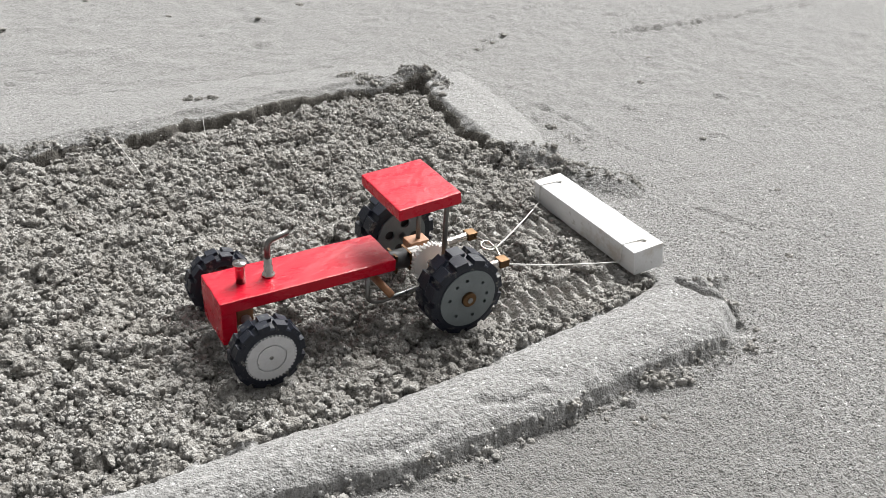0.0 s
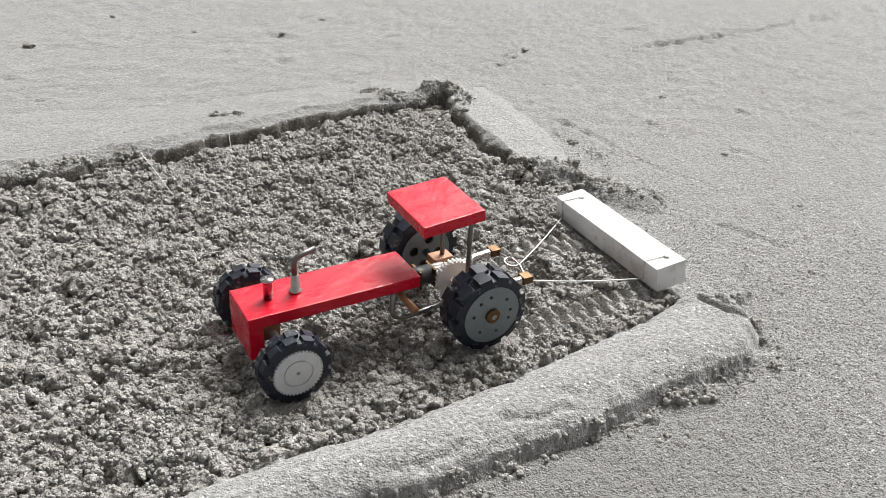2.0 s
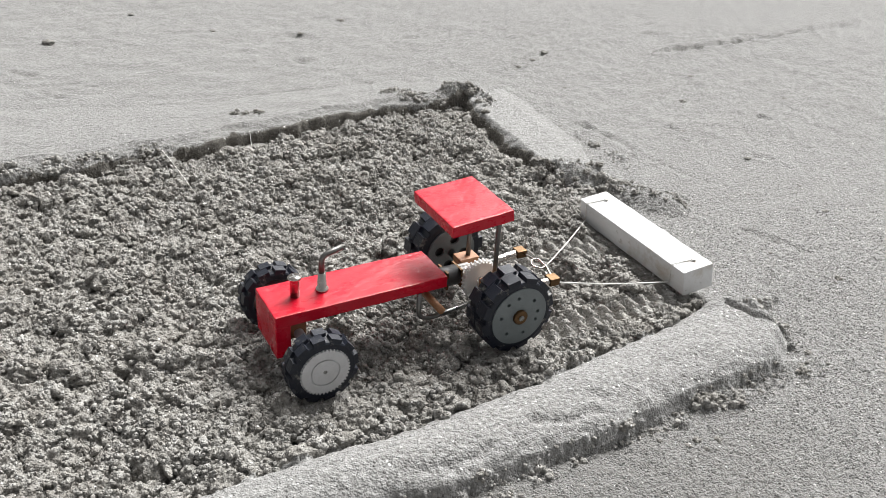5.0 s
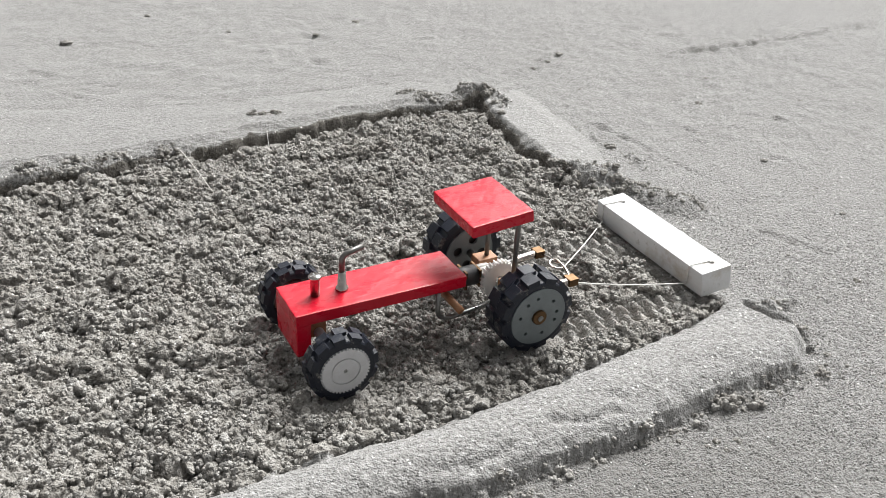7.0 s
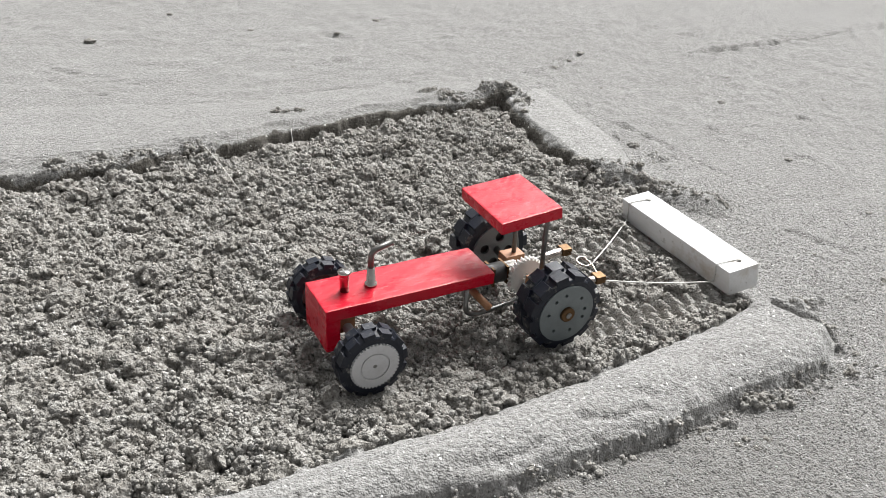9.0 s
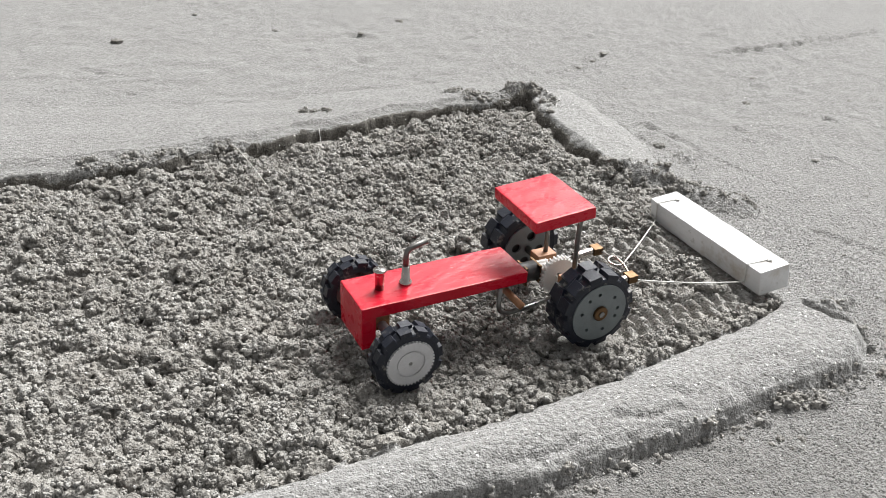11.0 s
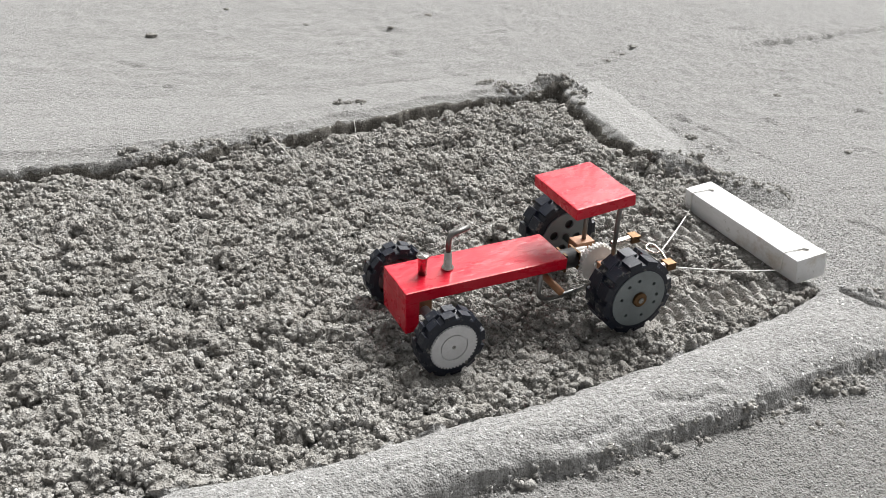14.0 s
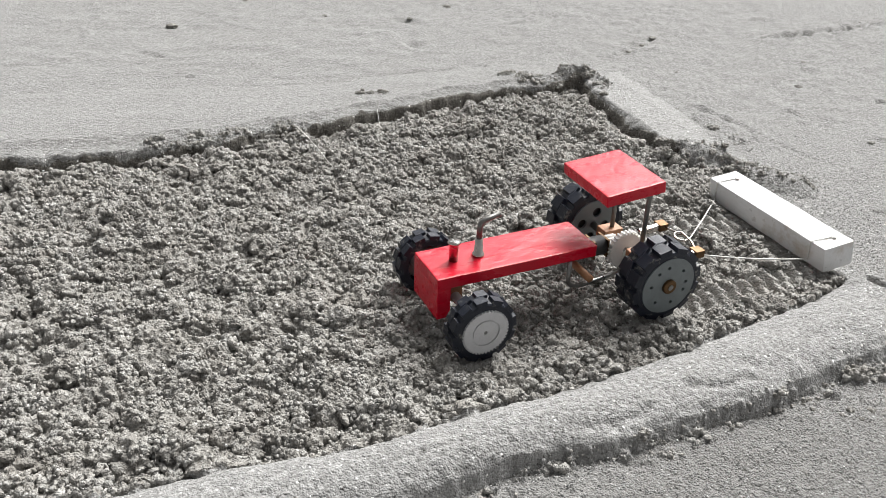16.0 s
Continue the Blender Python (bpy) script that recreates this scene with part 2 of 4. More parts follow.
def inside(x, y, ring):
    res = np.zeros(x.shape, bool)
    for (ax, ay), (bx, by) in zip(ring, ring[1:] + ring[:1]):
        if ay == by:
            continue
        res ^= ((ay > y) != (by > y)) & (x < (bx - ax) * (y - ay) / (by - ay) + ax)
    return res


BACK_FOOT = [(-62, 29), (-45, 37), (-36, 41), (-30, 43.2), (-26.7, 45), (-21.2, 48.7), (-16.5, 53.2), (-12.5, 56.5), (-7.8, 60), (-3.3, 63)]
BACK_OUT = [(-62, 45), (-45, 53), (-36, 57), (-25, 60), (-18.4, 64), (-9, 69.5), (-2, 69.5), (0.5, 66.5)]
SIDE_FOOT = [(-3.3, 63), (-1.6, 58.3), (0.2, 54.9), (1.9, 51.4), (3.4, 49.3)]
SIDE_OUT = [(0.5, 66.5), (3.6, 60.0), (5.6, 55.4), (6.4, 51.5), (6.0, 49.4)]
FRONT_IN = [(9.6, 36.6), (7.8, 34.7), (5.3, 32.7), (3.1, 30.9), (1.4, 29.5), (-1.9, 27.3), (-3.9, 25.8), (-6.5, 24.2), (-9.4, 22.1), (-11.4, 21.0),
            (-13.5, 20.1), (-16.6, 18.8), (-26, 13)]
FRONT_OUT = [(x, y - 0.25) for x, y in ((12.2, 37.1), (13.2, 36.2), (13.2, 35.1), (12.7, 33.4), (10.0, 31.2), (7.4, 29.6), (5.0, 27.6), (2.6, 26.0), (0.2, 24.5), (-2.2, 23.2),
             (-4.1, 22.5), (-5.2, 21.9), (-6.6, 20.9), (-8.5, 19.5), (-12, 17.2), (-18, 14), (-24, 10))]
PLOT = BACK_FOOT + SIDE_FOOT[1:] + [(6.0, 48.9), (6.9, 46.0)] + FRONT_IN + [(-62, 13)]

WX = X + 0.30 * value_noise(X, Y, 1.7, 11) + 0.12 * value_noise(X, Y, 0.5, 12)
WY = Y + 0.30 * value_noise(X, Y, 1.7, 13) + 0.12 * value_noise(X, Y, 0.5, 14)

# the front ridge has straighter edges than the rest
FX = X + 0.12 * value_noise(X, Y, 2.6, 15) + 0.07 * value_noise(X, Y, 0.5, 12)
FY = Y + 0.12 * value_noise(X, Y, 2.6, 16) + 0.07 * value_noise(X, Y, 0.5, 14)
in_front = inside(FX, FY, FRONT_IN + FRONT_OUT[::-1])
in_plot = inside(WX, WY, PLOT) & ~in_front
in_side = inside(WX, WY, SIDE_FOOT + SIDE_OUT[::-1])
in_back = inside(WX, WY, BACK_FOOT + BACK_OUT[::-1])

H = 0.06 * value_noise(X, Y, 7.0, 1) + 0.03 * value_noise(X, Y, 1.6, 2) + 0.03 * value_noise(X, Y, 0.6, 3) + 0.03 * value_noise(X, Y, 0.3, 8) - 0.035 * np.maximum(0, value_noise(X, Y, 0.16, 4))
rough = 0.02 * value_noise(X, Y, 0.45, 5) + 0.028 * value_noise(X, Y, 0.12, 6) + np.random.RandomState(7).uniform(-0.012, 0.012, X.shape)

d_in, d_out = away(FX, FY, FRONT_IN), away(FX, FY, FRONT_OUT)
s = d_in / (d_in + d_out + 1e-6)
end = smooth(0.0, 0.7, away(FX, FY, FRONT_OUT[:4]))
front_h = np.interp(s, [0, 0.05, 0.15, 0.3, 0.5, 0.7, 0.84, 0.93, 0.975, 1.0], [0.55, 0.78, 1.0, 1.17, 1.23, 1.10, 0.88, 0.62, 0.15, 0.0])
front_h = front_h * (0.30 + 0.70 * end)
front_h += 0.09 * value_noise(X, Y, 2.6, 21) + 0.03 * value_noise(X, Y, 0.9, 22)
front_h += (0.10 * value_noise(X, Y, 0.6, 17) + 0.04 * value_noise(X, Y, 0.28, 18)) * smooth(0.84, 0.92, s)
# slumps, cracks and thumb-deep dents in the pressed sand of the ridge
for line, width, depth in (([(1.2, 26.6), (2.6, 26.9), (3.6, 27.6)], 0.35, 0.14), ([(3.3, 28.4), (4.4, 28.2), (5.0, 28.9)], 0.5, 0.09), ([(5.2, 29.5), (6.4, 29.3)], 0.5, 0.07),
                           ([(10.6, 36.2), (11.6, 35.4), (12.6, 35.5)], 0.35, 0.4), ([(-3.4, 23.4), (-1.8, 23.9), (-0.6, 24.9)], 0.45, 0.13), ([(7.4, 31.2), (8.6, 31.6)], 0.5, 0.06)):
    front_h -= depth * (1 - smooth(0.0, width, away(X + 0.2 * value_noise(X, Y, 0.7, 25), Y, line)))
H = np.where(in_front, np.maximum(H, front_h + rough * (0.75 - 0.6 * smooth(0.86, 0.93, s))), H - np.where(in_plot, 0, 0.14 * np.exp(-d_out / 0.4)))

d_in, d_out = away(WX, WY, SIDE_FOOT), away(WX, WY, SIDE_OUT)
s = d_in / (d_in + d_out + 1e-6)
side_h = np.interp(s, [0, 0.05, 0.12, 0.65, 0.9, 1.0], [0.2, 1.0, 1.3, 1.2, 0.95, 0.1]) + 0.05 * value_noise(X, Y, 2.0, 23)
crumbly = 0.16 * value_noise(X, Y, 0.6, 26) + 0.08 * value_noise(X, Y, 0.35, 27)
side_h *= 0.2 + 0.8 * smooth(0.2, 2.2, away(WX, WY, [(3.0, 49.4), (7.0, 49.4)]))
side_h += crumbly * (1 - smooth(0.3, 0.9, d_in))
H = np.where(in_side, np.maximum(H, side_h + rough * (0.15 + 0.55 * smooth(0.2, 0.6, d_in))), H)

d_in, d_out = away(WX, WY, BACK_FOOT), away(WX, WY, BACK_OUT)
s = d_in / (d_in + d_out + 1e-6)
back_h = np.interp(s, [0, 0.012, 0.025, 0.08, 0.14, 0.165, 0.4, 0.7, 1.0], [0.1, 0.72, 1.08, 1.2, 1.45, 1.38, 1.1, 0.5, 0.0]) + 0.06 * value_noise(X, Y, 2.4, 24)
back_h += crumbly * (0.75 * (1 - smooth(0.3, 0.9, d_in)) + 0.5 * (1 - smooth(0.0, 0.025, np.abs(s - 0.14))))
H = np.where(in_back, np.maximum(H, back_h + rough * (0.15 + 0.55 * smooth(0.2, 0.6, d_in))), H)

# the tractor's place, and how its wheels lie on the plot
TRACTOR = (-1.44, 34.81, 212.37)
BLOCK = (7.30, 41.80, -62.7)
ca, sa = math.cos(radians(TRACTOR[2])), math.sin(radians(TRACTOR[2]))
TF = (X - TRACTOR[0]) * ca + (Y - TRACTOR[1]) * sa
TL = -(X - TRACTOR[0]) * sa + (Y - TRACTOR[1]) * ca

edge = away(WX, WY, PLOT[:-1])
soil_base = 0.15 + 0.28 * smooth(0.0, 1.5, edge) + 0.14 * value_noise(X, Y, 4.5, 31) + 0.17 * value_noise(X, Y, 1.7, 32) + 0.13 * value_noise(X, Y, 0.8, 33)
press = np.zeros(X.shape)
for lane in (3.0, -3.0):
    along = smooth(-13.5, -12.5, TF) * (1 - smooth(1.2, 1.9, TF))
    press = np.maximum(press, along * (1 - smooth(0.65, 1.0, np.abs(TL - lane))))
    press = np.maximum(press, (1 - smooth(0.9, 1.4, np.abs(TF - 8.6))) * (1 - smooth(0.5, 0.9, np.abs(TL - lane * 0.93))))
cb, sb = math.cos(radians(BLOCK[2])), math.sin(radians(BLOCK[2]))
BA = (X - BLOCK[0]) * cb + (Y - BLOCK[1]) * sb
BB = -(X - BLOCK[0]) * sb + (Y - BLOCK[1]) * cb
under = (1 - smooth(4.6, 5.0, np.abs(BA))) * (1 - smooth(1.0, 1.5, np.abs(BB + 0.35 + 0.3 * value_noise(X, Y, 1.5, 37))))
clear_soil = np.clip(1 - press - under, 0, 1)
H = np.where(in_plot, soil_base + rough, H)

# mounds of pushed-up sand at the ends of the banks
for line, wide, high in (([(3.2, 50.6), (6.4, 50.2), (8.0, 49.9), (9.8, 48.9)], 1.6, 0.7), ([(-4.2, 63.6), (-2.4, 64.0)], 1.2, 0.55), ([(11.6, 36.4), (12.9, 36.3)], 0.7, 0.35),
                         ([(8.4, 29.4), (10.5, 30.8)], 0.8, 0.25)):
    H = H + high * (1 - smooth(0.0, wide, away(WX, WY, line)))

# heaps of crumbs: how thickly loose clods lie at a place
loose = np.where(in_plot, 1.0, 0.0)
for line, width, much in (([(3.4, 49.6), (5.5, 49.8), (8.0, 50.1), (10.8, 49.6)], 1.3, 1.0), ([(-4.5, 63.2), (-2.2, 63.6), (-1.6, 61.5)], 1.0, 1.0),
                          ([(6.5, 28.3), (9.9, 30.6), (12.9, 32.9), (14.2, 33.2)], 0.6, 0.8), ([(-7.5, 19.8), (-4.5, 21.8), (-0.2, 23.8), (3.0, 25.8), (6.5, 28.3)], 0.45, 0.7), ([(11.0, 36.2), (13.4, 36.4), (13.3, 34.6)], 0.45, 0.7),
                          ([(9.0, 37.1), (14.5, 38.9), (18.3, 41.7)], 0.45, 0.25), ([(3.5, 62.0), (6.6, 57.5), (8.6, 54.6)], 0.7, 0.35),
                          ([(-18.2, 56.2), (-16.6, 56.6)], 0.5, 0.9), ([(-28.5, 44.4), (-24.5, 47.0), (-20.3, 50.0)], 1.1, 0.9), ([(-7.2, 61.8), (-4.0, 62.4)], 0.8, 0.8),
                          ([(1.6, 51.8), (3.0, 50.6), (6.0, 51.2), (7.6, 50.4)], 1.1, 1.0), ([(-9.2, 62.6), (-7.0, 63.2)], 0.6, 0.9), ([(1.8, 82), (5, 77)], 0.8, 0.3)):
    loose = np.maximum(loose, much * (1 - smooth(width * 0.4, width, away(WX, WY, line))))
bare = 1 - smooth(0.35, 0.9, np.minimum(away(WX, WY, BACK_FOOT), away(WX, WY, SIDE_FOOT[:4])))
bare *= 1 - smooth(-29.5, -28.0, X) * (1 - smooth(-21.5, -20.0, X))
loose *= np.maximum(clear_soil, 0.0) * (1 - 0.85 * bare)
SEEN = X > -25.0 - 0.62 * (Y - 17.0)
loose *= SEEN

rng = np.random.RandomState(5)


def blurred(h, n):
    """Mean height over squares of 2n + 1 steps."""
    for axis in (0, 1):
        pad = [(0, 0), (0, 0)]
        pad[axis] = (n + 1, n)
        c = np.cumsum(np.pad(h, pad, mode="edge"), axis)
        size = h.shape[axis]
        h = (np.take(c, np.arange(2 * n + 1, 2 * n + 1 + size), axis) - np.take(c, np.arange(size), axis)) / (2 * n + 1)
    return h


def stamp(count, r_lo, r_hi, lift_lo, lift_hi, squash, power, blur):
    """Presses many small domes of sand into the land."""
    bed = blurred(H, blur)
    px = rng.uniform(GX[0] + 1, GX[-1] - 1, count)
    py = rng.uniform(GY[0] + 1, GY[-1] - 1, count)
    pr = r_lo + (r_hi - r_lo) * rng.uniform(0, 1, count) ** power
    lift = rng.uniform(lift_lo, lift_hi, count)
    luck, tilt_x, tilt_y = rng.uniform(0, 1, count), rng.normal(0, 0.3, count), rng.normal(0, 0.3, count)
    ii = ((px - GX[0]) / STEP).astype(int)
    jj = ((py - GY[0]) / STEP).astype(int)
    ok = luck < (loose * np.where(in_plot, 1.0, 0.3 if r_hi < 0.4 else 0.0))[jj, ii]
    for x, y, r, i, j, up, tx, ty in zip(px[ok], py[ok], pr[ok], ii[ok], jj[ok], lift[ok], tilt_x[ok], tilt_y[ok]):
        n = int(r / STEP) + 1
        a, b, c, d = max(0, j - n), j + n + 1, max(0, i - n), i + n + 1
        ux, uy = X[a:b, c:d] - x, Y[a:b, c:d] - y
        q = r * r - ux * ux - uy * uy
        dome = bed[j, i] + up * r + squash * np.sqrt(np.maximum(q, 0)) + tx * ux + ty * uy
        part_h = H[a:b, c:d]
        np.maximum(part_h, np.where(q > 0, dome, -9), out=part_h)


pits = smooth(0.05, 0.75, value_noise(X, Y, 1.25, 35) + 0.45 * value_noise(X, Y, 0.5, 36))
hollow = 0.55 * (1 - smooth(0.2, 0.9, away(WX, WY, [(-12.4, 22.5), (-11.9, 22.2)])))
H = np.where(in_plot, H - (0.42 * pits + hollow) * loose * smooth(0.2, 0.9, edge), H)
stamp(6500, 0.32, 0.70, -0.5, 0.1, 0.85, 1.8, 14)
stamp(24000, 0.15, 0.32, -0.5, 0.2, 0.95, 1.5, 6)
bed = blurred(H, 3)
stamp(120000, 0.07, 0.14, -0.5, 0.25, 0.9, 1.0, 2)
H = np.where(loose > 0.3, H + 0.05 * value_noise(X, Y, 0.17, 41) + 0.035 * value_noise(X, Y, 0.09, 42) + np.random.RandomState(9).uniform(-0.012, 0.012, X.shape), H)
# fine relief stands off the lumps squarely, so that their flanks are as crumbly as their tops
fine = np.where(in_plot, (H - bed) * 1.3, 0.0)
slope_y, slope_x = np.gradient(bed, STEP)
steep = 1 / np.sqrt(1 + slope_x ** 2 + slope_y ** 2)
OFF_X, OFF_Y = -slope_x * steep * fine, -slope_y * steep * fine
H = np.where(in_plot, bed + fine * steep, H)

# the ribs that the rear tyres press into the lanes, and the bed under block and wheels
ribs = 0.46 + 0.26 * np.sin(2 * math.pi * TF / 0.78 + 2.0 * np.sign(np.abs(TL) - 3.0)) * smooth(-13.5, -12, TF) * (1 - smooth(-2.2, -1.6, TF)) + rough
H = np.where(in_plot & (press > 0), H * (1 - press) + press * np.minimum(H + 0.2, ribs), H)
H = H * (1 - under) + under * np.minimum(H, 0.62)


def height(x, y):
    """The land's height at a place."""
    i = np.clip((np.asarray(x) - GX[0]) / STEP, 0, len(GX) - 2)
    j = np.clip((np.asarray(y) - GY[0]) / STEP, 0, len(GY) - 2)
    i0, j0 = i.astype(int), j.astype(int)
    fi, fj = i - i0, j - j0
    return (H[j0, i0] * (1 - fi) + H[j0, i0 + 1] * fi) * (1 - fj) + (H[j0 + 1, i0] * (1 - fi) + H[j0 + 1, i0 + 1] * fi) * fj


def sheet(name, xs, ys, hs, keep, material, off_x=0.0, off_y=0.0):
    """A mesh over a grid of places; keep says which squares are there."""
    ny, nx = hs.shape
    xx, yy = np.meshgrid(xs, ys)
    quad = np.arange(ny * nx).reshape(ny, nx)
    faces = np.stack([quad[:-1, :-1], quad[:-1, 1:], quad[1:, 1:], quad[1:, :-1]], -1)[keep].reshape(-1, 4)
    used = np.zeros(ny * nx, bool)
    used[faces.ravel()] = True
    index = np.cumsum(used) - 1
    co = np.stack([(xx + off_x).ravel(), (yy + off_y).ravel(), hs.ravel()], -1)[used] * CM
    faces = index[faces]
    me = bpy.data.meshes.new(name)
    me.vertices.add(len(co))
    me.vertices.foreach_set("co", co.astype(np.float32).ravel())
    me.loops.add(len(faces) * 4)
    me.loops.foreach_set("vertex_index", faces.astype(np.int32).ravel())
    me.polygons.add(len(faces))
    me.polygons.foreach_set("loop_start", np.arange(0, len(faces) * 4, 4, dtype=np.int32))
    me.polygons.foreach_set("loop_total", np.full(len(faces), 4, dtype=np.int32))
    me.update(calc_edges=True)
    me.validate()
    me.materials.append(material)
    me.shade_smooth()
    return new(name, me)


def grow(mask, times):
    for _ in range(times):
        m = mask.copy()
        m[1:] |= mask[:-1]
        m[:-1] |= mask[1:]
        m[:, 1:] |= mask[:, :-1]
        m[:, :-1] |= mask[:, 1:]
        mask = m
    return mask


def cover(name, mask, stride, material, label, category):
    """A body of sand that lies on the ground: its rim dips under the ground around it."""
    rim = grow(mask, 3)
    hs = np.where(mask, H, H - 0.12)[::stride, ::stride]
    k = rim[::stride, ::stride]
    keep = k[:-1, :-1] & k[:-1, 1:] & k[1:, 1:] & k[1:, :-1]
    ob = sheet(name, GX[::stride], GY[::stride], hs, keep, material, OFF_X[::stride, ::stride], OFF_Y[::stride, ::stride])
    return tagged(ob, label, category, "", "structure")


plot_mask = in_plot & SEEN
lanes = plot_mask & (press > 0.4)
cover("tyre_track", lanes, 1, SOIL, "ribbed tyre track pressed into the loose sand", "tyre track")
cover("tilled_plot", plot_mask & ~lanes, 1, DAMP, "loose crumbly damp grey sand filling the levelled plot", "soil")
cover("sand_ridge", in_front & ~in_plot, 1, RIDGE, "low pressed ridge of pale grey sand along the plot", "ridge")
# cut faces: strips of damp sand along the foot, shade included in their colour
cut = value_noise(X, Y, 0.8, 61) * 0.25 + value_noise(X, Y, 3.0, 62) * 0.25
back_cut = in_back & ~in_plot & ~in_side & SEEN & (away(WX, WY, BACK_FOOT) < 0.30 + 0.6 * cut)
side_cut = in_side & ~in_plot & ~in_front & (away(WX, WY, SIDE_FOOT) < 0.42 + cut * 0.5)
cover("bank_face", back_cut, 2, CLOD, "damp cut face of the long sand bank, its shade put into the colour", "sand face")
cover("bank_face", side_cut, 2, CLOD, "damp cut face of the short sand bank, its shade put into the colour", "sand face")
cover("sand_ridge", in_side & ~in_plot & ~in_front & ~side_cut, 2, RIDGE, "short flat-topped bank of pale sand beside the plot", "ridge")
cover("sand_ridge", in_back & ~in_plot & ~in_side & SEEN & ~back_cut, 2, SAND, "long bank of pale sand with a steep dark inner face", "ridge")


def spread(lo, hi, fine, mid_lo, mid_hi, far):
    """Even fine places between lo and hi, coarser ones to mid_lo and mid_hi, then ever wider ones out to far on both sides."""
    ahead, back = [], []
    for out, v, way, limit in ((ahead, hi, 1, mid_hi), (back, lo, -1, mid_lo)):
        step = fine
        while abs(v) < far:
            step = min(step * 1.03, 0.30) if way * v < way * limit else step * 1.14
            v += way * step
            out.append(v)
    return np.array(back[::-1] + list(np.arange(lo, hi, fine)) + ahead)


xs, ys = spread(-9.0, 24.0, 0.10, -48.0, 42.0, 4000.0), spread(19.0, 46.0, 0.10, 14.0, 92.0, 4000.0)
gx, gy = np.meshgrid(xs, ys)
near_grid = (gx > GX[0] + 1) & (gx < GX[-1] - 1) & (gy > GY[0] + 1) & (gy < GY[-1] - 1)
calm = smooth(-70, -46, gx) * (1 - smooth(40, 60, gx)) * smooth(0, 14, gy) * (1 - smooth(92, 115, gy))
plain = calm * (0.06 * value_noise(gx, gy, 7.0, 1) + 0.03 * value_noise(gx, gy, 1.6, 2) + 0.014 * value_noise(gx, gy, 0.5, 3) + 0.045 * value_noise(gx, gy, 0.45, 4) + np.random.RandomState(8).uniform(-0.03, 0.03, gx.shape))
gh = np.where(near_grid, height(gx, gy) + np.random.RandomState(8).uniform(-0.018, 0.018, gx.shape), plain)
ci = np.clip(((gx - GX[0]) / STEP).round().astype(int), 0, len(GX) - 1)
cj = np.clip(((gy - GY[0]) / STEP).round().astype(int), 0, len(GY) - 1)
covered = (plot_mask | in_front | in_side | (in_back & SEEN))
rim_zone = covered[cj, ci] & near_grid
deep = ~grow(~covered, 7)[cj, ci] & near_grid
gh = np.where(rim_zone, gh - 0.04, gh)
gh = np.where(deep, np.minimum(gh, plain) - 0.15, gh)
# scratches, dents and one long crease in the flat sand
MARKS = (([(14, 82.5), (20, 86.5), (26, 90.7), (36.5, 98.4), (50, 108)], 0.7, 0.35), ([(-38.4, 65.2), (-36.5, 64.7)], 0.45, 0.2), ([(-34.4, 60.9), (-32.4, 60.4)], 0.4, 0.18),
         ([(-9.7, 81.4), (-8.4, 82.7)], 0.5, 0.2), ([(0.4, 74.2), (1.7, 77.3), (3.5, 79.9)], 0.6, 0.22), ([(22, 87.4), (26.3, 92)], 0.6, 0.22),
         ([(12, 62.5), (12.8, 62.1)], 0.4, 0.2), ([(17.3, 58), (18.4, 57.3)], 0.5, 0.22), ([(5.9, 61.8), (7.4, 60.2), (9.0, 57.8)], 0.5, 0.22),
         ([(14, 46.5), (17, 44.2), (18.5, 45)], 0.5, 0.2), ([(-20, 81), (-18.2, 79.6)], 0.9, 0.2), ([(-17.5, 73), (-16, 71.8)], 0.8, 0.18),
         ([(19.5, 66.6), (20.3, 66.0)], 0.5, 0.2), ([(13.4, 89.4), (15.4, 89.6)], 0.6, 0.2), ([(9.4, 57), (11.8, 54), (14.5, 52)], 0.35, 0.15))
for line, width, depth in MARKS:
    wob = value_noise(gx, gy, 0.9, 71) * 0.35
    d = away(gx + wob, gy - wob, line)
    gh -= np.where(gy > 30, np.where(gy > 60, 1.5, 0.6) * depth * (1 - smooth(0.0, width, d)) * (0.7 + 0.6 * value_noise(gx, gy, 0.6, 72)), 0)
    gh += np.where(gy > 30, 0.25 * depth * (1 - smooth(0.0, width, np.abs(d - 1.3 * width))), 0)
gh += np.where(gy > 60, calm, 0) * (0.07 * value_noise(gx, gy, 2.2, 73) + 0.06 * value_noise(gx, gy, 0.9, 74) + 0.05 * value_noise(gx, gy, 0.6, 75))
ground = sheet("ground", xs, ys, gh, np.ones((len(ys) - 1, len(xs) - 1), bool), SAND)
tagged(ground, "dry pale grey sand, pressed flat, with small marks", "ground", "", "structure")


# ---- the toy tractor ----
def tractor_frame():
    x, y, turn = TRACTOR
    root = new("toy_tractor")
    root.matrix_world = pose(x * CM, y * CM, 0.0059, 0, 0, turn) @ pose(0, 0, 0, -0.97, 0.39, 0)
    root.empty_display_size = 0.02
    return tagged(root, "small homemade toy tractor with red wooden bonnet and roof", "toy tractor")


def bridge(bm, a, b):
    for j in range(len(a)):
        k = (j + 1) % len(a)
        bm.faces.new((a[j], a[k], b[k], b[j]))


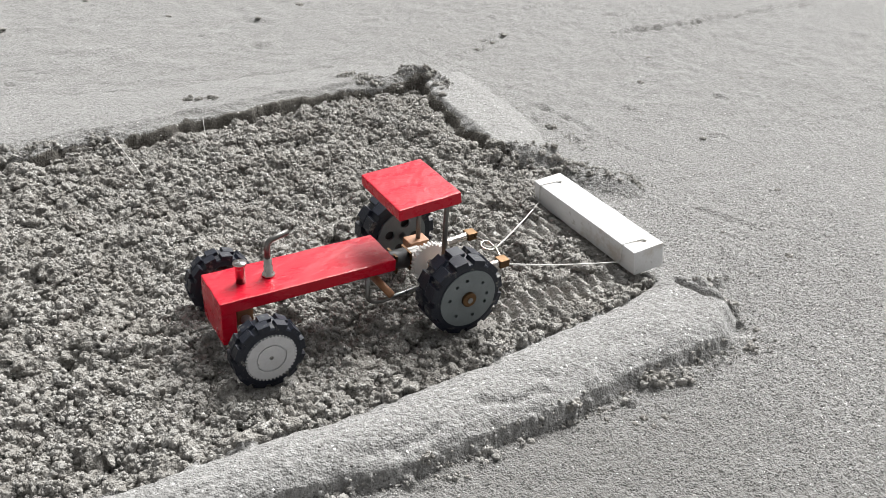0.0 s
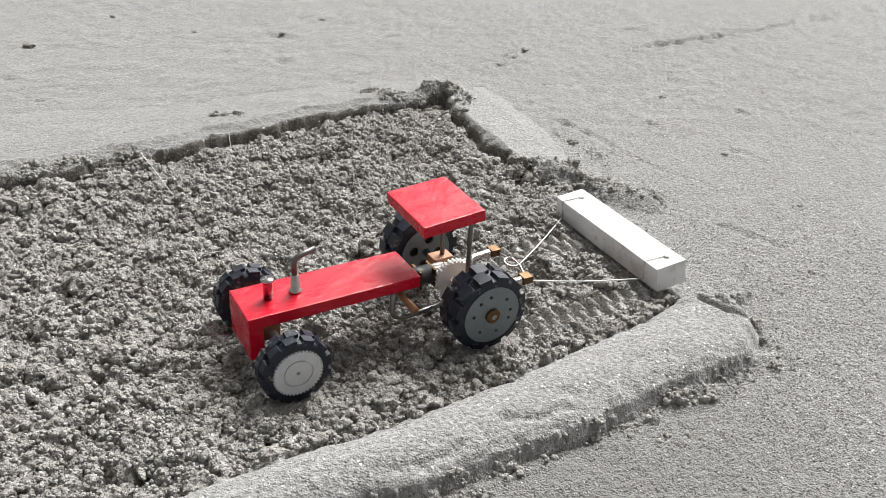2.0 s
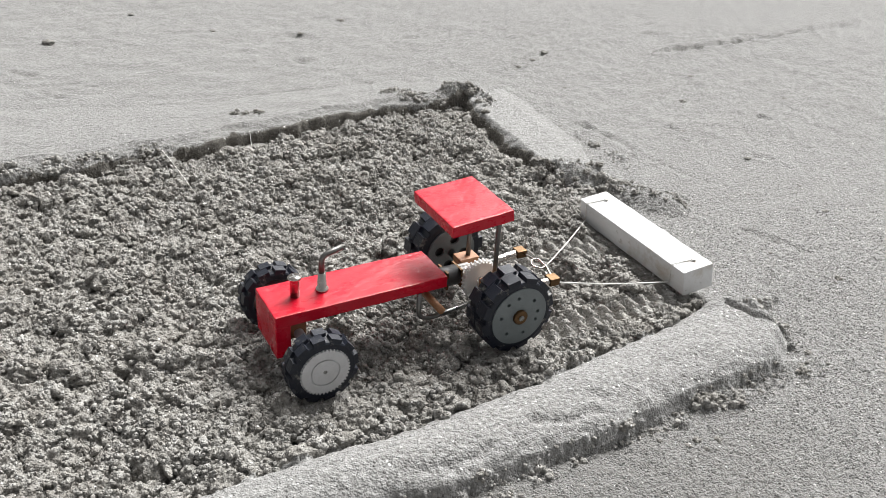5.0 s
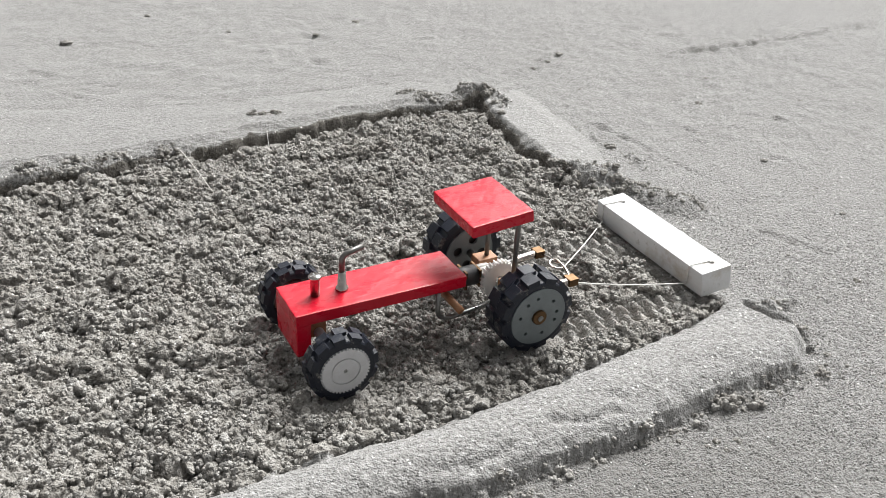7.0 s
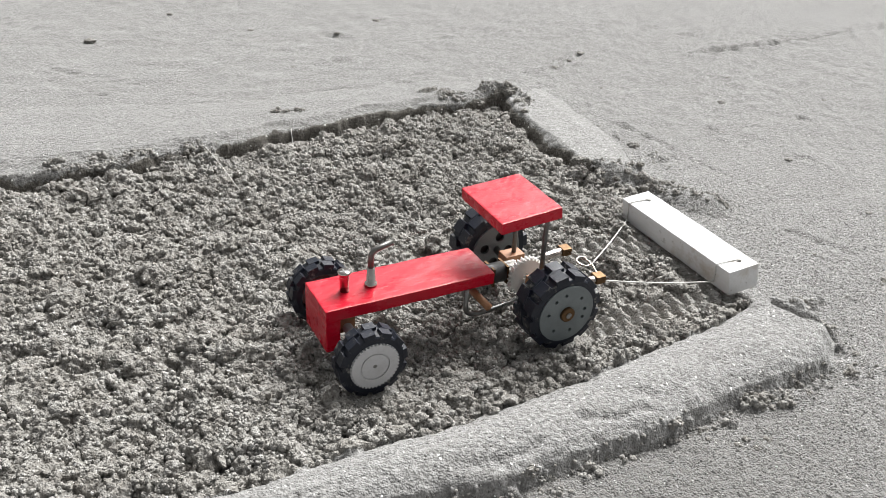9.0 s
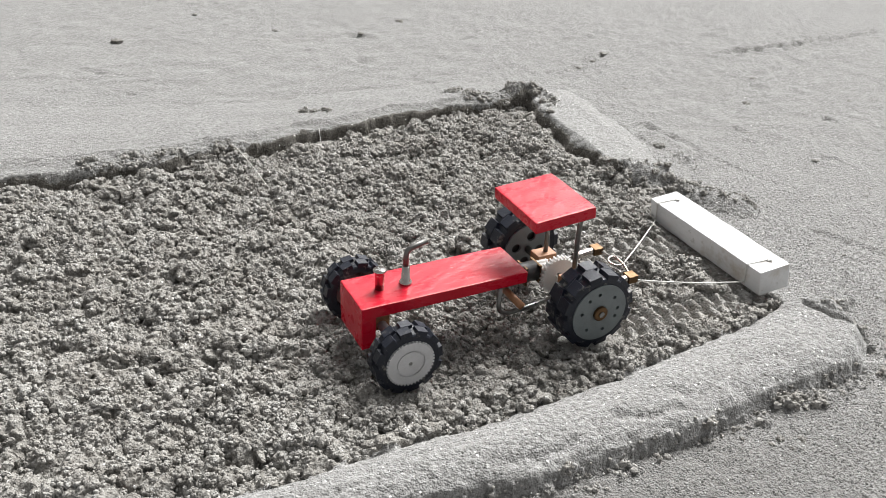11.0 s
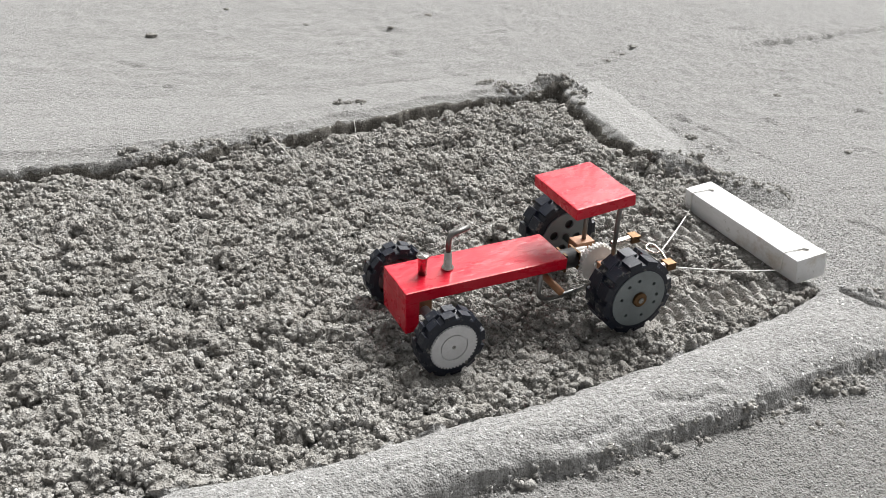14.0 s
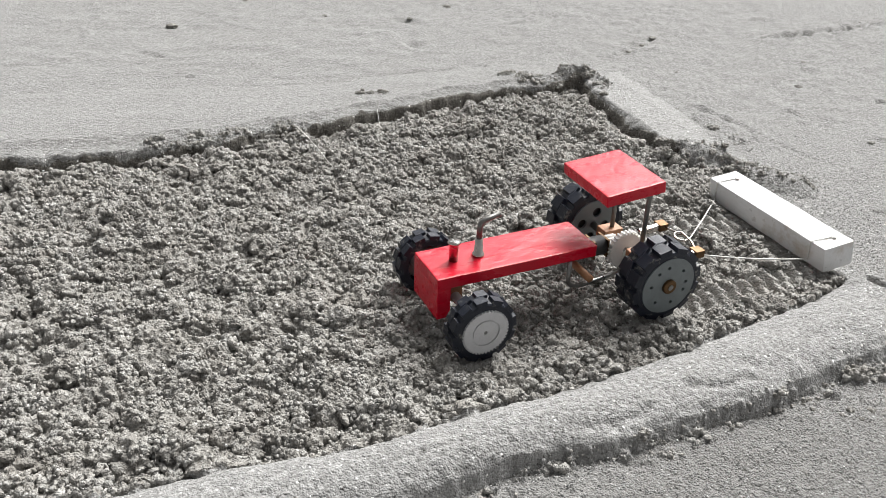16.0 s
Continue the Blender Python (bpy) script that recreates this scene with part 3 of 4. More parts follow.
def tyre_mesh(r, width, hole, lugs):
    """A rubber ring with two staggered rows of chunky lugs in one skin, on the axis l; its outer face is at l = 0 and it goes to -width."""
    bm = bmesh.new()
    base = r * 0.90
    steps = ((-0.5, 0), (-0.37, 0), (-0.31, 1), (0.31, 1), (0.37, 0))
    def row(radius, l, shift, lugged):
        out = []
        for k in range(lugs):
            for off, high in steps:
                q = 2 * math.pi * (k + off + shift) / lugs
                rr = r if high and lugged else radius
                out.append(bm.verts.new(CM * Vector((rr * math.cos(q), l, rr * math.sin(q)))))
        return out
    w = width
    rings = [row(hole, -0.06, 0, False), row(hole + 0.05, 0.0, 0, False), row(base - 0.06, 0.0, 0, False), row(base, -0.05, 0, True),
             row(base, -0.46 * w, 0, True), row(base, -0.54 * w, 0.3, True), row(base, -w + 0.05, 0.3, True), row(base - 0.06, -w, 0.3, False),
             row(hole + 0.05, -w, 0.3, False), row(hole, -w + 0.06, 0.3, False)]
    for a, b in zip(rings, rings[1:]):
        bridge(bm, a, b)
    bmesh.ops.recalc_face_normals(bm, faces=bm.faces)
    return bm


def plate_with_holes(outline, holes, l0, l1):
    """A flat plate from l0 to l1 whose outline and holes are rings of (f, h)."""
    bm = bmesh.new()
    edges = []
    for ring in [outline] + holes:
        vs = [bm.verts.new(CM * Vector((f, l0, h))) for f, h in ring]
        edges += [bm.edges.new((vs[i], vs[(i + 1) % len(vs)])) for i in range(len(vs))]
    bmesh.ops.triangle_fill(bm, edges=edges, use_beauty=True)
    made = bmesh.ops.extrude_face_region(bm, geom=list(bm.faces))["geom"]
    for v in made:
        if isinstance(v, bmesh.types.BMVert):
            v.co.y += CM * (l1 - l0)
    bmesh.ops.recalc_face_normals(bm, faces=bm.faces)
    return bm


def circle(r, n, f=0.0, h=0.0):
    return [(f + r * math.cos(2 * math.pi * i / n), h + r * math.sin(2 * math.pi * i / n)) for i in range(n)]


def rear_wheel(root, l, flip, turn):
    wheel = part("rear_wheel", tyre_mesh(1.78, 1.45, 1.22, 12), RUBBER, root, "black rubber tyre with chunky lugs, dusted with sand")
    wheel.matrix_local = pose(0, l * CM, 1.93 * CM, 0, turn, 180 if flip else 0)
    holes = [circle(0.085, 10, 0.92 * math.cos(q), 0.92 * math.sin(q)) for q in (radians(a) for a in (20, 62, 95, 150, 190, 215, 265, 320))]
    part("hub_disc", plate_with_holes(circle(1.34, 56), holes, -0.10, 0.05), GREY_PLASTIC, wheel, "grey plastic disc with small round holes")
    bm = bmesh.new()
    tube(bm, [(0, -1.3, 0), (0, -0.12, 0)], 1.21, 40)
    part("inner_disc", plate_with_holes(circle(1.25, 48), [circle(0.24, 14, 0.66 * math.cos(q), 0.66 * math.sin(q)) for q in (0.4, 1.97, 3.54, 5.11)], -1.52, -1.40),
         GREY_PLASTIC, wheel, "grey plastic inner disc with four round openings")
    part("hub_core", bm, BLACK_PLASTIC, wheel, "dark inner hub")
    bm = bmesh.new()
    tube(bm, [(0, 0.03, 0), (0, 0.17, 0), (0, 0.2, 0)], [0.34, 0.33, 0.28], 24)
    part("axle_cap", bm, BRASS, wheel, "dull brass axle cap")
    bm = bmesh.new()
    tube(bm, [(0, 0.19, 0), (0, 0.23, 0)], 0.13, 12)
    part("axle_end", bm, STEEL, wheel)
    return wheel


def front_wheel(root, l, flip, turn):
    wheel = part("front_wheel", tyre_mesh(1.46, 0.95, 0.98, 12), RUBBER, root, "black rubber tyre with chunky lugs")
    wheel.matrix_local = pose(8.6 * CM, l * CM, 1.48 * CM, 0, turn, 180 if flip else 0)
    teeth = 42
    outline = []
    for k in range(teeth):
        for off, r in ((-0.30, 0.965), (-0.16, 1.04), (0.16, 1.04), (0.30, 0.965)):
            q = 2 * math.pi * (k + off) / teeth
            outline.append((r * math.cos(q), r * math.sin(q)))
    part("gear_disc", plate_with_holes(outline, [circle(0.62, 40)], -0.12, 0.06), WHITE_PLASTIC, wheel, "white nylon gear as a wheel disc")
    bm = bmesh.new()
    for l0, l1, r in ((-0.7, 0.0, 0.64),):
        tube(bm, [(0, l0, 0), (0, l1, 0)], r, 40)
    part("gear_web", bm, WHITE_PLASTIC, wheel)
    part("gear_boss", plate_with_holes(circle(0.55, 36), [circle(0.09, 10)], -0.05, 0.045), WHITE_PLASTIC, wheel)
    bm = bmesh.new()
    tube(bm, [(0, -0.05, 0), (0, 0.02, 0)], 0.085, 10)
    part("axle_end", bm, STEEL, wheel)
    return wheel


def toy_tractor():
    root = tractor_frame()
    bm = bmesh.new()
    box(bm, (2.13, -1.22, 2.50), (9.83, 1.22, 3.03), 0.05)
    hand_cut(bm, 16)
    part("bonnet", bm, RED, root, "red painted wooden bonnet board")
    bm = bmesh.new()
    box(bm, (9.20, -1.218, 1.09), (9.828, 1.218, 2.52), 0.05)
    hand_cut(bm, 8)
    part("front_plate", bm, RED, root, "red painted wooden front plate")
    bm = bmesh.new()
    box(bm, (-1.46, -1.82, -0.53), (1.46, 1.82, 0.0), 0.05)
    hand_cut(bm, 12)
    roof = part("roof", bm, RED, root, "flat red painted wooden roof board")
    roof.matrix_local = pose(0.88 * CM, 0, 5.85 * CM, 0, 4.5, -0.8)
    for l, top_f in ((1.45, -0.05), (-0.85, -0.05)):
        bm = bmesh.new()
        tube(bm, rounded([(top_f - 0.1, l, 5.42), (top_f - 0.05, l, 4.9), (-0.1, l, 1.75)], 5, 0.6), 0.11, 10)
        part("roof_post", bm, WIRE, root, "grey wire roof post", True)
    # bolt and bent exhaust pipe on the bonnet
    bm = bmesh.new()
    tube(bm, [(8.55, 0.0, 3.0), (8.55, 0.0, 3.72), (8.55, 0, 3.78), (8.55, 0, 3.90), (8.55, 0, 3.96)], [0.20, 0.20, 0.20, 0.29, 0.27], 20)
    bolt = part("bolt", bm, NICKEL, root, "shiny nickel bolt standing on the bonnet", True)
    for turn in (0, 90):
        bm = bmesh.new()
        box(bm, (-0.2, -0.03, 0), (0.2, 0.03, 0.012), 0.0)
        slot = part("slot", bm, STEEL, bolt)
        slot.matrix_local = pose(8.55 * CM, 0, 3.955 * CM, 0, 0, turn)
    bm = bmesh.new()
    tube(bm, [(7.38, 0, 3.02), (7.38, 0, 3.09), (7.38, 0, 3.14), (7.38, 0, 3.15), (7.38, 0, 3.5), (7.38, 0, 3.51), (7.38, 0, 3.85)], [0.27, 0.28, 0.26, 0.19, 0.19, 0.175, 0.17], 20)
    pipe = part("exhaust", bm, NICKEL, root, "nickel sleeve with a bent grey exhaust pipe", True)
    bm = bmesh.new()
    tube(bm, rounded([(7.38, 0, 3.8), (7.38, 0, 4.62), (6.45, 0.0, 4.86)], 6, 0.3), 0.12, 12)
    part("exhaust_pipe", bm, WIRE, pipe, "bent grey wire pipe", True)
    # axles
    bm = bmesh.new()
    tube(bm, [(8.6, -2.7, 1.48), (8.6, 2.7, 1.48)], 0.22, 12)
    part("front_axle", bm, WHITE_PLASTIC, root, "pale plastic front axle tube", True)
    bm = bmesh.new()
    box(bm, (8.25, -0.4, 1.25), (8.95, 0.4, 2.5), 0.04)
    part("axle_block", bm, COPPER_WOOD, root, "brown wooden axle block")
    bm = bmesh.new()
    tube(bm, [(7.0, 0.2, 1.9), (7.0, 0.2, 2.5)], 0.28, 16)
    part("steering_pin", bm, NICKEL, root, "", True)
    bm = bmesh.new()
    tube(bm, [(0, -2.6, 1.93), (0, 2.6, 1.93)], 0.18, 12)
    part("rear_axle", bm, STEEL, root, "steel rear axle", True)
    for l in (1.5, -0.85):
        bm = bmesh.new()
        box(bm, (-0.5, l - 0.36, 1.6), (0.5, l + 0.36, 2.5), 0.06)
        part("axle_bearing", bm, COPPER_WOOD, root, "brown wooden axle bearing")
    # motor with its gears
    bm = bmesh.new()
    tube(bm, [(1.1, 0.15, 2.3), (2.6, 0.15, 2.3)], 0.46, 24)
    motor = part("motor", bm, BLACK_PLASTIC, root, "small black motor under the bonnet", True)
    for f in (1.05, 1.75):
        part_bm = plate_with_holes([(q[0] * 0.43, q[1] * 0.43) for q in ((-1, -1), (1, -1), (1, 1), (-1, 1))], [circle(0.2, 12)], -0.05, 0.05)
        ring = part("motor_frame", part_bm, BRASS, motor, "thin brass motor frame")
        ring.matrix_local = pose(f * CM, 0.15 * CM, 2.3 * CM, 0, 0, 90)
    def toothed(r, n, depth):
        out = []
        for k in range(n):
            for off, rr in ((-0.3, r - depth), (-0.14, r), (0.14, r), (0.3, r - depth)):
                q = 2 * math.pi * (k + off) / n
                out.append((rr * math.cos(q), rr * math.sin(q)))
        return out
    pinion = part("pinion", plate_with_holes(toothed(0.36, 12, 0.09), [circle(0.08, 8)], -0.3, 0.3), CLEAR_NYLON, root, "small off-white pinion gear")
    pinion.matrix_local = pose(0.72 * CM, 0.15 * CM, 2.35 * CM, 0, 0, 90)
    crown = part("crown_gear", plate_with_holes(toothed(0.92, 28, 0.1), [circle(0.17, 12)], -0.14, 0.14), CLEAR_NYLON, root, "white nylon crown gear on the axle")
    crown.matrix_local = pose(0.15 * CM, 0.6 * CM, 2.12 * CM)
    bm = bmesh.new()
    tube(bm, [(0, 0.8, 1.95), (0, 1.25, 1.95)], 0.33, 18)
    part("gear_collar", bm, CLEAR_NYLON, root, "white gear collar", True)
    # step wire and pegs under the body
    for l in (1.25, -1.25):
        bm = bmesh.new()
        tube(bm, rounded([(3.5, l, 2.52), (3.5, l, 1.35), (2.9, l, 1.15), (0.3, l, 1.45)], 5, 0.3), 0.11, 10)
        part("step_wire", bm, STEEL, root, "bent grey steel step wire", True)
    bm = bmesh.new()
    tube(bm, [(2.5, 1.55, 1.55), (2.75, 0.2, 1.85)], 0.17, 12)
    part("peg", bm, COPPER_WOOD, root, "brown wooden peg", True)
    # hitch arms
    for l0, l1, mat_label in ((-0.55, -0.55, "far"), (2.05, 2.15, "near")):
        bm = bmesh.new()
        tube(bm, [(-0.2, l0, 1.95), (-1.6, l0, 2.05)], 0.11, 10)
        arm = part("hitch_arm", bm, STEEL, root, "thin steel hitch arm", True)
        bm = bmesh.new()
        tube(bm, [(-1.45, l0, 2.03), (-1.5, l0, 2.04), (-2.5, l1, 2.14), (-2.55, l1, 2.15)], [0.15, 0.2, 0.2, 0.16], 8)
        part("sleeve", bm, NICKEL, arm, "shiny hexagonal sleeve")
        bm = bmesh.new()
        box(bm, (-3.0, l1 - 0.26, 1.98), (-2.5, l1 + 0.26, 2.34), 0.03)
        part("terminal", bm, BRASS, arm, "small brass cube")
    bm = bmesh.new()
    loop = [(-2.75, -0.55, 2.2), (-2.9, 0.0, 2.2), (-3.0, 0.5, 2.2)]
    loop += [(-2.75 - 0.3 * math.sin(q), 0.95 - 0.36 * math.cos(q), 2.25 + 0.12 * q / 6.3) for q in (2 * math.pi * i / 16 for i in range(1, 19))]
    loop += [(-3.0, 1.3, 2.3), (-2.85, 1.8, 2.25), (-2.75, 2.15, 2.2), (-2.8, 2.4, 1.9)]
    tube(bm, loop, 0.055, 8)
    part("hitch_loop", bm, NICKEL, root, "thin wire loop between the hitch arms", True)
    rear_wheel(root, 3.70, False, 12)
    rear_wheel(root, -3.70, True, 35)
    front_wheel(root, 3.26, False, 8)
    front_wheel(root, -3.26, True, 20)
    return root


tractor = toy_tractor()


# ---- the levelling block and its string ----
def levelling_block():
    x, y, turn = BLOCK
    bm = bmesh.new()
    box(bm, (-4.70, -0.85, 0.0), (4.70, 0.85, 1.30), 0.06, 2)
    edges = [e for e in bm.edges if abs(e.verts[0].co.x - e.verts[1].co.x) > 0.05]
    bmesh.ops.subdivide_edges(bm, edges=edges, cuts=14)
    for v in bm.verts:
        v.co += 0.00025 * noise.noise_vector(v.co * 70)
    ob = new("levelling_block", mesh_of("levelling_block", bm, WHITE_PAINT))
    ob.matrix_world = pose(x * CM, y * CM, 0.0066, 0, 0, turn) @ pose(0, 0, 0, 8.2, -2.1, 0)
    tagged(ob, "white painted wooden block dragged behind the tractor", "wood block")
    return ob


block = levelling_block()


def tow_string():
    t, b = tractor.matrix_world, block.matrix_world
    inv = 1 / CM
    def of(m, p):
        return tuple(inv * (m @ (CM * Vector(p))))
    root = new("tow_string")
    root.location = t @ (CM * Vector((-3.0, 1.2, 2.2)))
    root.empty_display_size = 0.01
    tagged(root, "thin white string tying the block to the hitch", "string")
    shift = Matrix.Translation(-root.location)
    for f, hitch in ((-4.1, (-3.05, 1.2, 2.3)), (3.6, (-2.8, 2.3, 2.1))):
        wrap = [of(b, p) for p in ((f, -0.90, 0.25), (f + 0.06, -0.90, 0.8), (f + 0.12, -0.89, 1.28), (f + 0.18, -0.80, 1.345), (f + 0.3, 0.1, 1.335), (f + 0.45, 0.2, 1.335))]
        start, stop = Vector(of(t, hitch)), Vector(wrap[0])
        line = [start.lerp(stop, i / 12) + Vector((0, 0, -0.10 * math.sin(math.pi * i / 12))) for i in range(13)]
        bm = bmesh.new()
        tube(bm, line, 0.034, 6)
        bm.transform(shift)
        part("string_run", bm, STRING, root, "", True)
        bm = bmesh.new()
        tube(bm, wrap, 0.028, 6)
        bm.transform(shift)
        part("string_wrap", bm, STRING, root, "", True)
        if f < 0:
            bm = bmesh.new()
            tube(bm, [of(b, p) for p in ((f, -0.90, 0.3), (f - 0.25, -1.05, 0.34), (f - 0.45, -1.15, 0.5), (f - 0.5, -1.2, 0.62))], 0.03, 6)
            bm.transform(shift)
            part("string_tail", bm, STRING, root, "", True)
        bm = bmesh.new()
        knot = Vector(of(b, (f + 0.42, 0.2, 1.345)))
        tube(bm, [knot + Vector((0.12 * math.cos(q * 2.3), 0.10 * math.sin(q * 2.9), 0.02 * math.sin(q))) for q in range(9)], 0.03, 6)
        bm.transform(shift)
        part("knot", bm, STRING, root, "", True)


tow_string()


# ---- loose clods, crumbs and bits on the sand ----
def clod_mesh(name, r, seed, flat=0.7, detail=2):
    bm = bmesh.new()
    bmesh.ops.create_icosphere(bm, subdivisions=detail, radius=1.0)
    for v in bm.verts:
        p = v.co.copy()
        k = 1 + 0.4 * noise.noise(p * 1.3 + Vector((seed, 0, 0))) + 0.35 * noise.noise(p * 3.1 + Vector((0, seed, 0))) + 0.15 * noise.noise(p * 8.0)
        v.co = Vector((p.x * k, p.y * k, p.z * k * flat)) * (r * CM)
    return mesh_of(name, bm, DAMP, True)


SPOTS = [(-16.2, 86.6, 0.6), (3.6, 80.1, 0.5), (14.2, 68.8, 0.45), (-39.4, 73.3, 0.75), (22.9, 71.2, 0.3), (16.0, 75.6, 0.35), (4.9, 70.5, 0.28), (19.5, 49.7, 0.28),
         (16.6, 57.3, 0.35), (-27.1, 80.2, 0.4), (-20.6, 70.1, 0.25), (1.2, 75.2, 0.35), (2.5, 77.5, 0.35), (-36.2, 84.0, 0.4), (13.0, 62.0, 0.25), (-19.1, 81.2, 0.45)]
spot = random.Random(4)
for _ in range(10):
    SPOTS.append((spot.uniform(-42, 30), spot.uniform(68, 96), spot.uniform(0.08, 0.18)))
for _ in range(8):
    SPOTS.append((spot.uniform(10, 20), spot.uniform(42, 62), spot.uniform(0.08, 0.16)))
for n, (x, y, r) in enumerate(SPOTS):
    ob = new("sand_clod", clod_mesh("sand_clod", r * 0.66, 3.7 * n, 0.38, 3))
    z = float(height(x, y)) if y < 72 and x < 22 and x > -50 else 0.0
    ob.matrix_world = pose(x * CM, y * CM, (z + 0.1 * r) * CM, 0, 0, 57 * n)
    tagged(ob, "small damp sand clod lying on flat sand", "clod", "clods on the sand")


def crumb_clod(x, y, r, seed, label):
    """A knobbly clod of crumbs stuck together, sunk a little into what it lies on."""
    bm = bmesh.new()
    bmesh.ops.create_icosphere(bm, subdivisions=4, radius=1.0)
    for v in bm.verts:
        p = v.co + Vector((3.1 * seed, 0, 0))
        near = noise.voronoi(p * 2.6)[0][0]
        k = 0.85 + 0.35 * noise.noise(p * 1.1) + 0.45 * (0.4 - near) + 0.14 * noise.noise(p * 7.0)
        v.co = Vector((v.co.x * k, v.co.y * k, 0.62 * v.co.z * k)) * (r * CM)
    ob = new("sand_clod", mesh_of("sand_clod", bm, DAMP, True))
    ob.matrix_world = pose(x * CM, y * CM, (float(height(x, y)) + 0.05 * r) * CM, 0, 0, 41 * seed)
    tagged(ob, label, "clod", "crumbly clods on the banks")


for n, (x, y, r) in enumerate(((-2.6, 63.4, 0.55), (-3.6, 62.6, 0.4), (-1.9, 61.8, 0.35), (-7.0, 62.0, 0.45), (-6.2, 62.4, 0.3), (-16.9, 56.8, 0.45), (-17.7, 56.4, 0.3), (-1.4, 59.8, 0.35))):
    crumb_clod(x, y, r, n + 1, "crumbly damp sand clod on the lip of the long bank")
for n, (x, y, r) in enumerate(((2.1, 51.4, 0.6), (1.5, 52.2, 0.35), (3.3, 50.3, 0.4), (7.4, 50.3, 0.4), (8.3, 49.9, 0.3), (5.8, 51.0, 0.3), (6.6, 50.9, 0.35), (6.4, 50.1, 0.3), (7.9, 49.3, 0.28),
                               (9.0, 49.2, 0.26), (9.6, 48.6, 0.2), (5.0, 50.4, 0.32), (4.3, 50.0, 0.3), (7.2, 49.5, 0.22))):
    crumb_clod(x, y, r, n + 21, "crumbly damp sand clod at the end of the short bank")
for n, (x, y, r) in enumerate(((7.7, 27.5, 0.2), (8.6, 27.7, 0.2), (7.3, 27.1, 0.14), (6.2, 27.3, 0.13), (8.0, 27.0, 0.12), (14.0, 34.3, 0.2), (13.4, 33.2, 0.18), (13.6, 36.4, 0.25),
                               (9.9, 30.4, 0.2), (9.2, 29.6, 0.16), (12.0, 37.6, 0.2))):
    crumb_clod(x, y, r, n + 41, "small crumbly damp clod at the foot of the front ridge")


def lump_mesh(name, px, py, pz, r, detail, rs, jitter, material, label, soft=True):
    """One mesh of many small lumps, each of its own shape, at the places given in centimetres."""
    if detail:
        bm = bmesh.new()
        bmesh.ops.create_icosphere(bm, subdivisions=detail, radius=1.0)
        shape = np.array([v.co[:] for v in bm.verts])
        tris = np.array([[v.index for v in f.verts] for f in bm.faces])
        bm.free()
    else:
        shape = np.array([(1, 0, 0), (-1, 0, 0), (0, 1, 0), (0, -1, 0), (0, 0, 1), (0, 0, -1)], float)
        tris = np.array([(0, 2, 4), (2, 1, 4), (1, 3, 4), (3, 0, 4), (2, 0, 5), (1, 2, 5), (3, 1, 5), (0, 3, 5)])
    n = len(px)
    turn = rs.uniform(0, 2 * math.pi, n)
    co = shape[None] * (1 + rs.uniform(-jitter, jitter, (n, len(shape), 1))) * rs.uniform(0.7, 1.3, (n, 1, 3))
    c, s2 = np.cos(turn)[:, None], np.sin(turn)[:, None]
    co = np.stack([co[..., 0] * c - co[..., 1] * s2, co[..., 0] * s2 + co[..., 1] * c, co[..., 2]], -1)
    co = co * r[:, None, None] + np.stack([px, py, pz], -1)[:, None]
    faces = (tris[None] + (np.arange(n) * len(shape))[:, None, None]).reshape(-1, 3)
    me = bpy.data.meshes.new(name)
    me.vertices.add(n * len(shape))
    me.vertices.foreach_set("co", (co.reshape(-1) * CM).astype(np.float32))
    me.loops.add(faces.size)
    me.loops.foreach_set("vertex_index", faces.astype(np.int32).ravel())
    me.polygons.add(len(faces))
    me.polygons.foreach_set("loop_start", np.arange(0, faces.size, 3, dtype=np.int32))
    me.polygons.foreach_set("loop_total", np.full(len(faces), 3, dtype=np.int32))
    me.update(calc_edges=True)
    me.materials.append(material)
    if soft:
        me.shade_smooth()
    return tagged(new(name, me), label, "sand crumbs", "", "stuff")


def strewn(name, count, r_lo, r_hi, power, detail, where, material, label, seed, jitter=0.3, lift=0.2, soft=True, toss=0.0):
    """Loose crumbs of sand strewn where the field says."""
    rs = np.random.RandomState(seed)
    n_try = count * 9
    px, py, luck = rs.uniform(-46, 23, n_try), rs.uniform(15, 72, n_try), rs.uniform(0, 1, n_try)
    ii, jj = ((px - GX[0]) / STEP).astype(int), ((py - GY[0]) / STEP).astype(int)
    ok = luck < where[jj, ii]
    px, py = px[ok][:count], py[ok][:count]
    r = r_lo + (r_hi - r_lo) * rs.uniform(0, 1, len(px)) ** power
    pz = height(px, py) + (lift + toss * rs.uniform(-0.7, 1.0, len(px))) * r
    return lump_mesh(name, px, py, pz, r, detail, rs, jitter, material, label, soft)


